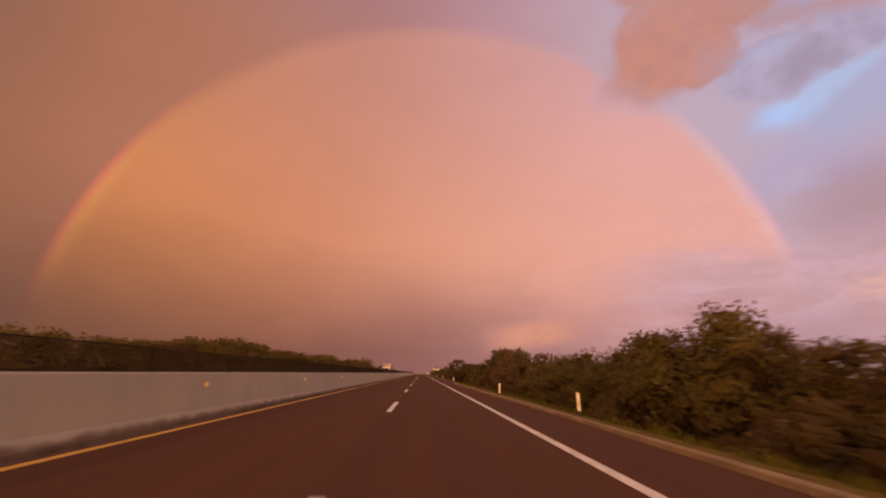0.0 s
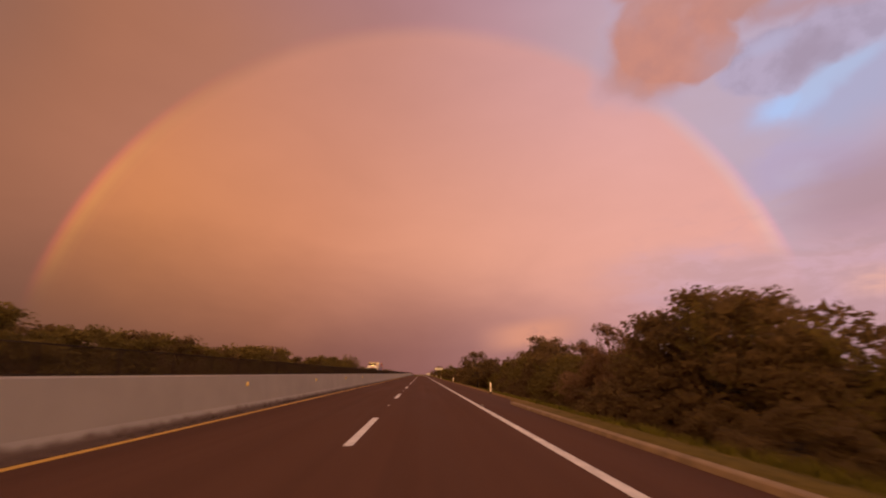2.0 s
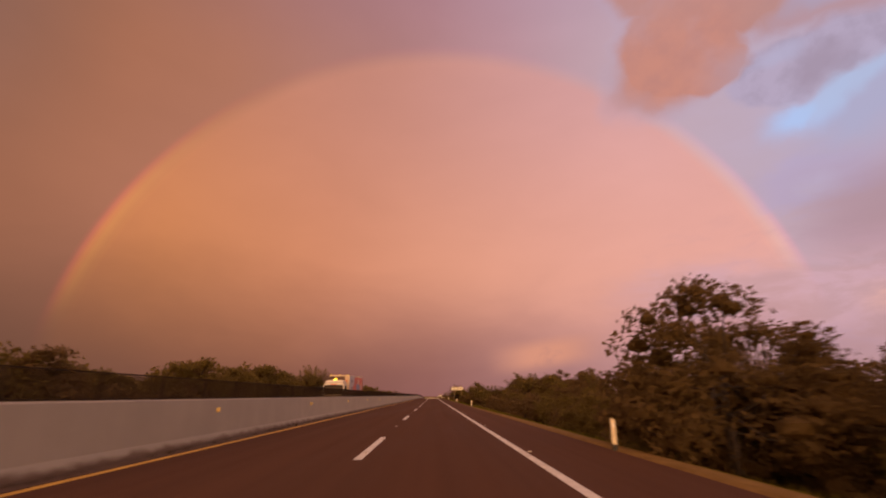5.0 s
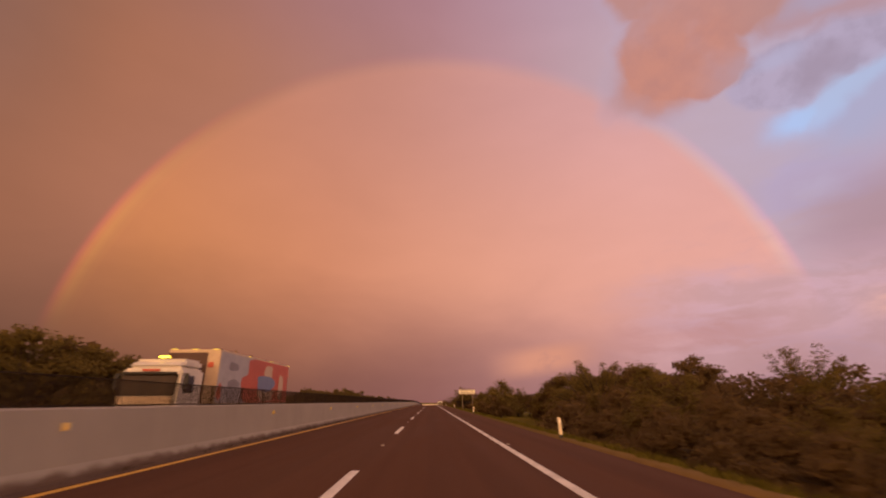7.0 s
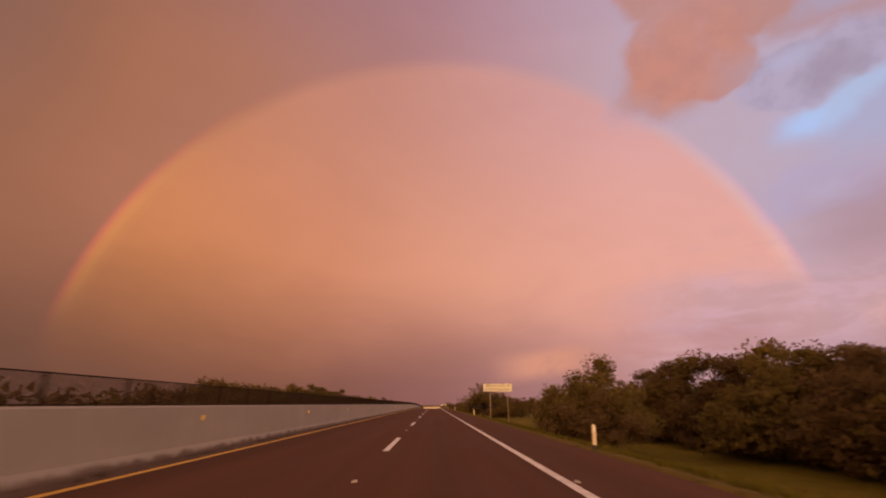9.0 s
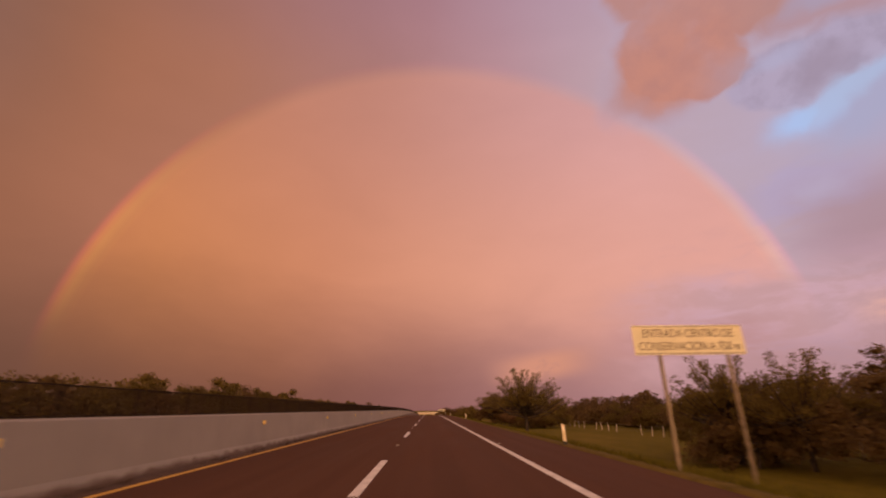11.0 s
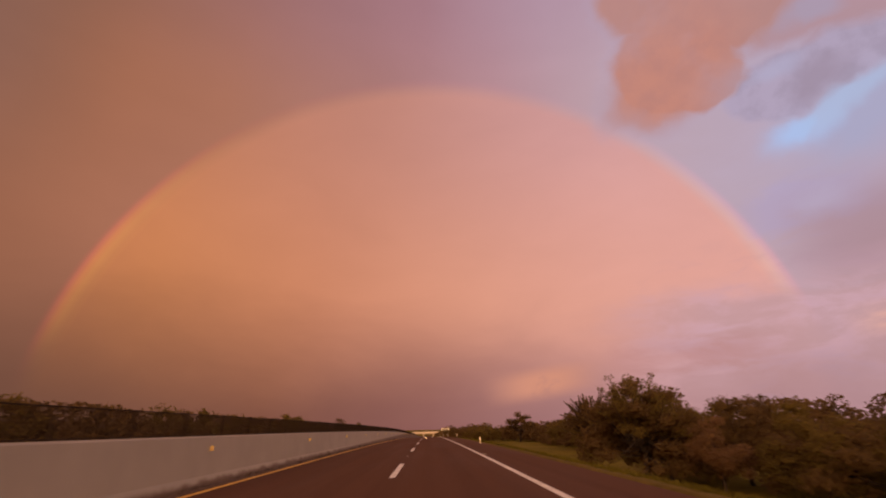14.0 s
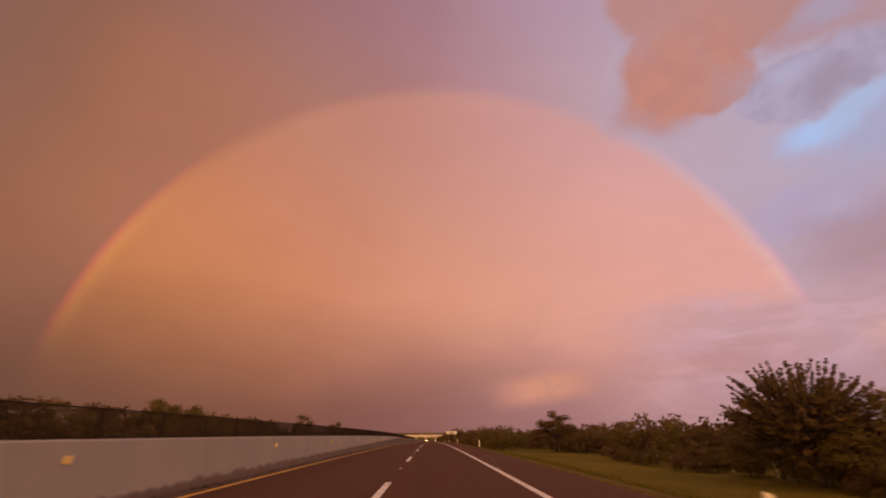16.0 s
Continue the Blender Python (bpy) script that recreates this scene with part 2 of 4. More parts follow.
def verge_soil(g, c):
    big, small = g.noise(c, 2.5, 5, 0.6), g.noise(c, 30, 3, 0.6)
    v = g.span(g.math("ADD", g.math("MULTIPLY", big, 0.7), g.math("MULTIPLY", small, 0.3)), 0.32, 0.68)
    xyz = g.node("ShaderNodeSeparateXYZ")
    g.link(c, xyz.inputs[0])
    # bare and sandy at first, overgrown with dry grass further on
    along = g.math("ADD", xyz.outputs[1], g.math("MULTIPLY", big, 20.0))
    grown = g.math("MAXIMUM", g.span(along, 125, 175), g.span(along, 74, 58))
    return g.mix(grown, g.mix(v, (0.155, 0.094, 0.030), (0.25, 0.155, 0.052)), g.mix(v, (0.080, 0.062, 0.012), (0.155, 0.112, 0.024))), None, small


ASPHALT = material("asphalt", asphalt, bump=(0.5, 0.006), Specular_IOR_Level=0.05)
CONCRETE = material("barrier_concrete", barrier_concrete, 0.85, (0.3, 0.006))
WHITE_PAINT = material("road_white", speckled((0.50, 0.49, 0.46), (0.80, 0.78, 0.74), 3.0, 30), 0.7, (0.3, 0.004))
YELLOW_PAINT = material("road_yellow", speckled((0.52, 0.30, 0.04), (0.72, 0.44, 0.07), 3.0, 30), 0.7, (0.3, 0.004))
KERB = material("kerb_concrete", speckled((0.17, 0.118, 0.062), (0.31, 0.222, 0.118), 2.0, 18), 0.9, (0.4, 0.01))
GRASS = material("meadow", meadow, 0.95, (0.8, 0.08), Specular_IOR_Level=0.05)
GRAVEL = material("verge_soil", verge_soil, 0.95, (0.6, 0.02), Specular_IOR_Level=0.1)
SCREEN = material("weathered_screen", speckled((0.020, 0.014, 0.010), (0.042, 0.030, 0.021), 3.0, 20), 0.9, Specular_IOR_Level=0.1)
WEED = material("dry_weeds", leafy((0.05, 0.035, 0.022), (0.10, 0.07, 0.045)), 0.95)
BLADE = material("grass_blades", leafy((0.062, 0.064, 0.008), (0.130, 0.110, 0.020)), 0.9, Specular_IOR_Level=0.05)
LEAF = leaf_material("leaves_green", (0.142, 0.098, 0.042), (0.186, 0.127, 0.054))
LEAF_OLIVE = leaf_material("leaves_olive", (0.154, 0.120, 0.036), (0.208, 0.157, 0.046))
LEAF_RUST = leaf_material("leaves_rust", (0.185, 0.112, 0.055), (0.285, 0.180, 0.092))
BARK = material("bark", speckled((0.030, 0.022, 0.016), (0.075, 0.058, 0.044), 3.0, 22), 0.95, (0.7, 0.02))
POST_WHITE = material("post_white", speckled((0.66, 0.58, 0.40), (0.84, 0.76, 0.56), 4.0, 30), 0.6)
POST_FOOT = material("post_black", speckled((0.02, 0.02, 0.02), (0.04, 0.038, 0.035), 8.0, 30), 0.7)
FENCE_POST = material("fence_post", speckled((0.42, 0.38, 0.30), (0.66, 0.60, 0.50), 5.0, 25), 0.9)
STEEL = material("galvanised_steel", speckled((0.36, 0.36, 0.36), (0.52, 0.52, 0.52), 4.0, 30), 0.5, Metallic=0.7)
WIRE = material("fence_wire", speckled((0.18, 0.17, 0.16), (0.28, 0.27, 0.26), 9.0, 30), 0.5, Metallic=0.8)
SIGN_FACE = material("sign_face", speckled((0.64, 0.64, 0.50), (0.76, 0.75, 0.60), 2.0, 30), 0.5)
SIGN_INK = material("sign_ink", speckled((0.07, 0.05, 0.04), (0.10, 0.08, 0.06), 9.0, 30), 0.6)
AMBER = material("amber_reflector", speckled((0.92, 0.66, 0.16), (0.95, 0.76, 0.28), 9.0, 30), 0.25)
CLEAR_REFLECTOR = material("clear_reflector", speckled((0.86, 0.84, 0.78), (0.95, 0.93, 0.88), 9.0, 30), 0.25)
STUD = material("stud_ceramic", speckled((0.40, 0.38, 0.34), (0.52, 0.49, 0.44), 9.0, 30), 0.5)
GUTTER = material("gutter_grit", speckled((0.062, 0.036, 0.026), (0.11, 0.066, 0.046), 3.0, 25), 0.95, (0.8, 0.02))


# ---------------------------------------------------------------- geometry helpers
def profile(y):
    """Height of the carriageway along the road: level, over a gentle crest, down and level again."""
    crest = min(max(y - 265.0, 0.0), 117.0)
    z = -crest * crest / 13000.0
    if y > 382.0:
        z -= 0.018 * (min(y, 850.0) - 382.0)
    if y > 850.0:
        d = min(y, 1050.0) - 850.0
        z -= 0.018 * d - 0.018 * d * d / 400.0
    return z


def smooth(v, a, b):
    v = min(max((v - a) / (b - a), 0.0), 1.0)
    return v * v * (3 - 2 * v)


def terrain(x, y):
    """Height of the open ground beside the road."""
    z = profile(y)
    if x > 5.0:
        z += -1.7 * smooth(x, 5.2, 13.5) + 0.12 * noise.noise((x * 0.15, y * 0.08, 3.0)) * smooth(x, 6.5, 10)
    elif x < -15.0:
        z += 0.10 * noise.noise((x * 0.2, y * 0.08, 7.0)) * smooth(-x, 15.5, 18)
    return z


def mesh_object(name, verts, faces, mat, parent=None, label="", shade=False, mats=None, slots=None):
    me = bpy.data.meshes.new(name)
    me.from_pydata(verts, [], faces)
    for m in (mats or [mat]):
        me.materials.append(m)
    if slots is not None:
        me.polygons.foreach_set("material_index", slots)
    if shade:
        me.polygons.foreach_set("use_smooth", [True] * len(me.polygons))
    me.update()
    ob = new(name, me)
    ob.parent = parent
    if label:
        ob["label"] = label
    return ob


def part(name, bm, mat, parent=None, label="", shade=False):
    """Links a bmesh as one mesh object under a thing or a part."""
    me = bpy.data.meshes.new(name)
    bmesh.ops.recalc_face_normals(bm, faces=bm.faces)
    bm.to_mesh(me)
    bm.free()
    me.materials.append(mat)
    if shade:
        me.polygons.foreach_set("use_smooth", [True] * len(me.polygons))
    ob = new(name, me)
    ob.parent = parent
    if label:
        ob["label"] = label
    return ob


def box(bm, lo, hi, bevel=0.0, taper=None):
    """A box from corner to corner in bm, with optional bevel; taper scales its top in x and y."""
    made = bmesh.ops.create_cube(bm, size=1.0)["verts"]
    c = [(a + b) / 2 for a, b in zip(lo, hi)]
    s = [b - a for a, b in zip(lo, hi)]
    for v in made:
        k = taper if (taper and v.co.z > 0) else 1.0
        v.co = (c[0] + v.co.x * s[0] * k, c[1] + v.co.y * s[1] * k, c[2] + v.co.z * s[2])
    if bevel:
        edges = list({e for v in made for e in v.link_edges})
        bmesh.ops.bevel(bm, geom=edges, offset=bevel, segments=2, affect="EDGES")
    return bm


def tube(bm, a, b, r0, r1=None, sides=8):
    """A tapered round bar from a to b."""
    a, b = Vector(a), Vector(b)
    r1 = r0 if r1 is None else r1
    q = (b - a).to_track_quat("Z", "Y").to_matrix()
    rings = []
    for c, r in ((a, r0), (b, r1)):
        rings.append([bm.verts.new(c + q @ Vector((r * math.cos(k * math.tau / sides), r * math.sin(k * math.tau / sides), 0))) for k in range(sides)])
    for k in range(sides):
        bm.faces.new((rings[0][k], rings[0][(k + 1) % sides], rings[1][(k + 1) % sides], rings[1][k]))
    bm.faces.new(rings[0][::-1])
    bm.faces.new(rings[1])
    return bm


def thing(name, label, category, place=(0, 0, 0), turn=0.0, group=""):
    ob = new(name)
    ob.empty_display_size = 0.2
    ob.matrix_world = pose(*place, 0, 0, turn)
    return tagged(ob, label, category, group)


def strip(name, xs, ys, height, mat, label, kind="structure", category=""):
    """A sheet of quads over the lines xs and ys."""
    verts = [(x, y, height(x, y)) for y in ys for x in xs]
    n = len(xs)
    faces = [(j * n + i, j * n + i + 1, (j + 1) * n + i + 1, (j + 1) * n + i) for j in range(len(ys) - 1) for i in range(n - 1)]
    ob = mesh_object(name, verts, faces, mat, shade=True)
    return tagged(ob, label, category or name.replace("_", " "), kind=kind)


def ribbon(section, ys, centre):
    """Vertices and faces of a section of (x, z) swept along the road; centre(y) gives the shift in x and z."""
    verts, faces, n = [], [], len(section)
    for y in ys:
        dx, dz = centre(y)
        verts += [(x + dx, y, z + dz) for x, z in section]
    for j in range(len(ys) - 1):
        for i in range(n - 1):
            faces.append((j * n + i, j * n + i + 1, (j + 1) * n + i + 1, (j + 1) * n + i))
    return verts, faces


def lines(a, b, step):
    n = max(1, round((b - a) / step))
    return [a + (b - a) * k / n for k in range(n + 1)]


# ---------------------------------------------------------------- ground and road
ALONG = lines(-160, 420, 4) + lines(430, 1100, 10)
FAR = ALONG + [1200, 1400, 1700, 2100, 2600, 3300, 4200, 4900]


def ground_height(x, y):
    z = terrain(x, y)
    return z - 0.06 if -15.2 < x < 5.8 else z


strip("ground", [-3000, -1200, -500, -200, -100, -60, -40, -30, -24, -20, -17, -15.3, -15.1, -4.5, 5.6, 6.05, 6.5, 7, 7.6, 8.3, 9, 10, 11, 12, 13.5, 15, 17, 20, 24, 30, 40, 60, 100, 200, 500, 1200, 3000],
      FAR, ground_height, GRASS, "damp rough green meadow beside the road", category="ground")
EDGE = 5.75
strip("road", [-4.35, -2, 0, 2, 3.5, EDGE], ALONG, lambda x, y: profile(y) - 0.012 * max(0.0, x - 3.5), ASPHALT, "dark damp asphalt carriageway with two lanes", category="road")
strip("opposite_road", [-15.0, -12, -9, -5.6], ALONG, lambda x, y: profile(y), ASPHALT, "dark damp asphalt carriageway beyond the barrier", category="road")


def marking(name, x, w, y0, y1, mat, label, lift=0.005):
    ys = lines(y0, y1, 4)
    verts, faces = ribbon([(x - w / 2, 0), (x - w / 2 + 0.004, lift), (x + w / 2 - 0.004, lift), (x + w / 2, 0)], ys, lambda y: (0, profile(y) + 0.001))
    return tagged(mesh_object(name, verts, faces, mat), label, "road marking", kind="structure")


marking("yellow_edge_line", -4.10, 0.16, -160, 1050, YELLOW_PAINT, "worn yellow edge line along the barrier")
marking("white_edge_line", 3.5, 0.17, -160, 1050, WHITE_PAINT, "worn white edge line beside the shoulder")
marking("far_edge_line", -13.0, 0.15, -160, 1050, WHITE_PAINT, "white edge line of the opposite carriageway")
DASH_STARTS = [-0.08 + 15.0 * k for k in range(-6, 7)] + [98.84 + 15.0 * k for k in range(0, 50)]
for y0 in DASH_STARTS:
    marking("lane_dash", 0.0, 0.17, y0, y0 + 5.0, WHITE_PAINT, "worn white lane dash on dark asphalt")
for k in range(30):
    marking("opposite_lane_dash", -9.4, 0.15, 3.0 + 15.0 * k, 8.0 + 15.0 * k, WHITE_PAINT, "white lane dash of the opposite carriageway")

def kerb_shift(y):
    """The kerb draws in towards the carriageway before it ends."""
    return -0.30 * smooth(y, 16.0, 42.0)


# verge strip of soil and gravel between asphalt and grass
verts, faces = [], []
for j, y in enumerate(ALONG):
    w = 0.8 + 0.35 * smooth(y, 54, 60) + 0.3 * noise.noise((y * 0.13, 2.0, 0.0))
    start = EDGE + (5.46 + kerb_shift(y) - EDGE) * smooth(y, 60, 55)
    verts += [(start - 0.02, y, profile(y) - 0.035), (start + 0.05, y, profile(y) + 0.012 + 0.03 * smooth(y, 60, 55)), (EDGE + w * 0.6, y, terrain(EDGE + w * 0.6, y) + 0.03), (EDGE + w, y, terrain(EDGE + w, y) - 0.03)]
    if j:
        faces += [(4 * j - 4 + i, 4 * j - 3 + i, 4 * j + 1 + i, 4 * j + i) for i in range(3)]
tagged(mesh_object("verge", verts, faces, GRAVEL, shade=True), "sandy gravel verge along the asphalt edge", "verge", kind="structure")

# kerb along the first stretch
verts, faces = ribbon([(5.28, -0.05), (5.31, 0.055), (5.34, 0.07), (5.47, 0.07), (5.51, 0.055), (5.54, -0.05)], lines(-160, 56, 3), lambda y: (kerb_shift(y), profile(y)))
faces.append(tuple(range(len(verts) - 6, len(verts))))
tagged(mesh_object("kerb", verts, faces, KERB), "low sandy concrete kerb beside the shoulder", "kerb", kind="structure")

# grit in the gutter between the yellow line and the barrier
verts, faces = [], []
for j, y in enumerate(lines(-160, 1050, 1.5)):
    w = 0.06 * noise.noise((y * 0.45, 6.0, 0.0)) + 0.04 * noise.noise((y * 1.6, 2.0, 0.0))
    verts += [(-4.50, y, profile(y) + 0.030), (-4.36, y, profile(y) + 0.016), (-4.25 + w, y, profile(y) + 0.0015)]
    if j:
        faces += [(3 * j - 3 + i, 3 * j - 2 + i, 3 * j + 1 + i, 3 * j + i) for i in range(2)]
tagged(mesh_object("gutter", verts, faces, GUTTER, shade=True), "dark damp grit along the barrier foot", "gutter", kind="structure")

# median barrier
BARRIER_X = -4.6
section = [(-0.62, -0.06), (-0.60, 0.08), (-0.45, 0.26), (-0.33, 1.12), (-0.30, 1.154), (-0.03, 1.154), (0.0, 1.12), (0.06, 0.26), (0.13, 0.08), (0.14, -0.06)]
verts, faces = ribbon(section, ALONG, lambda y: (BARRIER_X, profile(y)))
barrier = tagged(mesh_object("median_barrier", verts, faces, CONCRETE), "long pale concrete median barrier with a dirty foot", "barrier", kind="structure")


def reflector(y, mat, label):
    root = thing("barrier_reflector", label, "reflector", (BARRIER_X + 0.012, y, profile(y) + 0.86), group="barrier reflectors")
    bm = bmesh.new()
    box(bm, (-0.01, -0.06, -0.06), (0.02, 0.06, 0.06), 0.006)
    part("bracket", bm, STEEL, root)
    bm = bmesh.new()
    box(bm, (0.012, -0.085, -0.06), (0.085, -0.05, 0.06), 0.006)
    part("lens", bm, mat, root, "amber lens")


for k in range(-2, 40):
    reflector(32.35 + 10.035 * k, AMBER, "small amber reflector on the barrier")



# verge of the opposite carriageway
strip("opposite_verge", [-16.6, -15.9, -14.95], ALONG, lambda x, y: profile(y) + 0.03 - 0.06 * (x < -16.2) - 0.03 * (x > -15), GRAVEL, "sandy verge of the opposite carriageway", category="verge")


# ---------------------------------------------------------------- glare screen on the barrier
SCREEN_X, SCREEN_LOW, SCREEN_HIGH, PANEL = -4.765, 1.17, 1.655, 2.0


def strands(length, low, high, pitch, width, depth):
    """Expanded-metal mesh: crossing slanted strands, each twisted out of the plane of the panel."""
    verts, faces, h = [], [], high - low
    n = int((length + h) / pitch)
    for sign in (1, -1):
        for k in range(n):
            y0 = k * pitch - (h if sign > 0 else 0)
            pts = []
            for t in (0.0, 0.25, 0.5, 0.75, 1.0):
                y = y0 + sign * h * t
                pts.append((min(max(y, 0.0), length), low + h * t))
            for (ya, za), (yb, zb) in zip(pts[:-1], pts[1:]):
                if abs(ya - yb) < 1e-5:
                    continue
                i = len(verts)
                verts += [(-depth, ya - width, za), (depth, ya + width, za), (depth, yb + width, zb), (-depth, yb - width, zb)]
                faces.append((i, i + 1, i + 2, i + 3))
    return verts, faces


def screen_panel(pitch, width, depth):
    root = thing("glare_screen_panel", "dark weathered expanded-metal glare screen panel on the barrier", "glare screen", group="glare screen panels")
    v, f = strands(PANEL, SCREEN_LOW, SCREEN_HIGH, pitch, width, depth)
    mesh_object("mesh", v, f, SCREEN, root)
    bm = bmesh.new()
    box(bm, (-0.012, 0, SCREEN_HIGH - 0.012), (0.012, PANEL, SCREEN_HIGH + 0.012))
    part("top_rail", bm, SCREEN, root)
    bm = bmesh.new()
    box(bm, (-0.012, 0, SCREEN_LOW - 0.005), (0.012, PANEL, SCREEN_LOW + 0.02))
    part("bottom_rail", bm, SCREEN, root)
    bm = bmesh.new()
    box(bm, (-0.02, -0.02, 1.15), (0.02, 0.02, SCREEN_HIGH + 0.02), 0.004)
    part("post", bm, SCREEN, root)
    return root


fine_panel = screen_panel(0.05, 0.0024, 0.0034)
coarse_panel = screen_panel(0.125, 0.023, 0.024)
for y in lines(-20, 460, PANEL):
    master = fine_panel if y < 330 else coarse_panel
    m = pose(SCREEN_X, y, profile(y), math.degrees(math.atan((profile(y + PANEL) - profile(y)) / PANEL)), 0, 0)
    if y == -20:
        fine_panel.matrix_world = m
    elif 329.9 < y < 330.1:
        coarse_panel.matrix_world = m
    else:
        copy_thing(master, m)


# ---------------------------------------------------------------- road studs
def stud_at(x, y, master=[]):
    if not master:
        root = thing("road_stud", "small pale raised road stud on the asphalt", "road stud", group="road studs")
        bm = bmesh.new()
        box(bm, (-0.05, -0.05, -0.004), (0.05, 0.05, 0.016), 0.005, 0.7)
        part("body", bm, STUD, root)
        bm = bmesh.new()
        box(bm, (-0.04, -0.056, 0.0), (0.04, -0.044, 0.010))
        part("lens", bm, STUD, root)
        master.append(root)
        root.matrix_world = pose(x, y, profile(y) + 0.004)
    else:
        copy_thing(master[0], pose(x, y, profile(y) + 0.004))


for y0 in DASH_STARTS:
    if 0 < y0 < 460:
        stud_at(0.0, y0 + 10.0)
        stud_at(3.68, y0 + 10.0)


# ---------------------------------------------------------------- trees
def make_tree(seed, height, spread, trunk, leaves, leaf_mat, clumps=34, leaf=0.16, lift=0.18, flat=0.75, airy=1.0, core=0.6, rays=0, fine=1.0, label="", category="tree"):
    """A tree of a tapered trunk with limbs and a crown of many small leaves in clumps, standing at the origin."""
    rnd = random.Random(seed)
    rs = np.random.RandomState(seed)
    root = thing("tree", label, category)
    bm = bmesh.new()
    top = Vector((rnd.uniform(-0.2, 0.2), rnd.uniform(-0.2, 0.2), height * 0.45))
    tube(bm, (0, 0, -0.5), top * 0.5, trunk, trunk * 0.75)
    tube(bm, top * 0.5, top, trunk * 0.75, trunk * 0.5)
    centres = []
    for k in range(clumps if not rays else 0):
        a, r = rnd.uniform(0, math.tau), math.sqrt(rnd.uniform(0.02, 1)) * spread
        t = rnd.random() ** (0.5 if core else 0.9)
        rim = 1 - (r / spread) ** 2 * flat
        z = height * (lift + (1 - lift) * (0.12 + 0.84 * t) * rim) + rnd.uniform(-0.05, 0.05) * height
        centres.append((Vector((r * math.cos(a), r * math.sin(a), z)), rnd.uniform(0.6, 1.15) * spread * 0.32))
    # a crown of boughs that fan out and up, leafy along their outer part
    for k in range(rays):
        a, e = rnd.uniform(0, math.tau), math.asin(rnd.uniform(0.10, 0.97))
        far = rnd.uniform(0.72, 1.06) if fine > 0.5 else rnd.uniform(0.74, 1.0)
        reach = Vector((math.cos(a) * math.cos(e) * spread, math.sin(a) * math.cos(e) * spread, math.sin(e) * height * 0.56)) * far
        steps, start = (6, 0.35) if fine > 0.5 else (14, 0.62)
        bend = Vector((rnd.uniform(-1, 1), rnd.uniform(-1, 1), rnd.uniform(-0.4, 1.0))) * (0.0 if fine > 0.5 else 0.11 * spread)
        for j in range(steps):
            f = start + (1.13 - start) * j / steps + rnd.uniform(-0.03, 0.03)
            drop = 0.10 * spread * f * f * math.cos(e)
            centres.append((top * 0.9 + reach * f + bend * (j / steps) ** 2 - Vector((0, 0, drop)), fine * spread * (0.15 - 0.066 * j / steps) * rnd.uniform(0.7, 1.2)))
    for k in range(240 if rays and core else 0):
        a, e, r = rnd.uniform(0, math.tau), math.asin(rnd.uniform(-0.2, 0.98)), rnd.uniform(0.3, 0.8)
        centres.append((top * 0.9 + Vector((math.cos(a) * math.cos(e) * spread, math.sin(a) * math.cos(e) * spread, math.sin(e) * height * 0.56)) * r, spread * 0.13))
    for k in range(60 if rays and core else 0):
        a, r = rnd.uniform(0, math.tau), math.sqrt(rnd.random()) * spread * 0.62
        centres.append((Vector((r * math.cos(a), r * math.sin(a), height * rnd.uniform(0.15, 0.62))), spread * 0.22))
    clumps = len(centres)
    for c, _ in centres[steps - 1:: steps] if rays else centres[:: 2 if core else 1]:
        base = top * rnd.uniform(0.45, 1.0)
        mid = base.lerp(c, 0.55) + Vector((0, 0, -0.06 * height))
        tube(bm, base, mid, trunk * 0.32, trunk * 0.2, 5)
        tube(bm, mid, c, trunk * 0.2, trunk * 0.06, 5)
    part("trunk", bm, BARK, root, shade=True)
    per = max(6, leaves // clumps)
    P, S = [], []
    for c, r in centres:
        d = rs.normal(size=(per, 3))
        d /= np.linalg.norm(d, axis=1)[:, None]
        rad = r * rs.uniform(0.3, 1.0, (per, 1)) ** 0.6 * airy
        P.append(np.array(c) + d * rad * np.array([1.0, 1.0, 0.72]))
        S.append(rs.uniform(0.6, 1.4, per) * leaf)
    P, S = np.concatenate(P), np.concatenate(S)
    P[:, 2] = np.maximum(P[:, 2], 0.15)
    n = len(P)
    u = rs.normal(size=(n, 3))
    u /= np.linalg.norm(u, axis=1)[:, None]
    v = np.cross(u, rs.normal(size=(n, 3)))
    v /= np.linalg.norm(v, axis=1)[:, None]
    u, v = u * S[:, None], v * S[:, None] * 0.62
    verts = np.stack([P - u * 0.8 - v, P + u * 1.2, P - u * 0.8 + v], 1).reshape(-1, 3).tolist()
    faces = np.arange(3 * n).reshape(-1, 3).tolist()
    # the dense heart of each clump
    if core:
        for c, r in centres:
            made = bmesh.new()
            bmesh.ops.create_icosphere(made, subdivisions=1, radius=r * core)
            i = len(verts)
            for w in made.verts:
                k = 0.75 + 0.5 * noise.noise(w.co * (2.2 / r) + c * 3.0)
                verts.append((c.x + w.co.x * k, c.y + w.co.y * k, max(c.z + w.co.z * k * 0.72, 0.05)))
            faces += [[i + w.index for w in f.verts] for f in made.faces]
            made.free()
    crown = mesh_object("crown", verts, faces, leaf_mat, root)
    crown["leaves"] = n
    return root


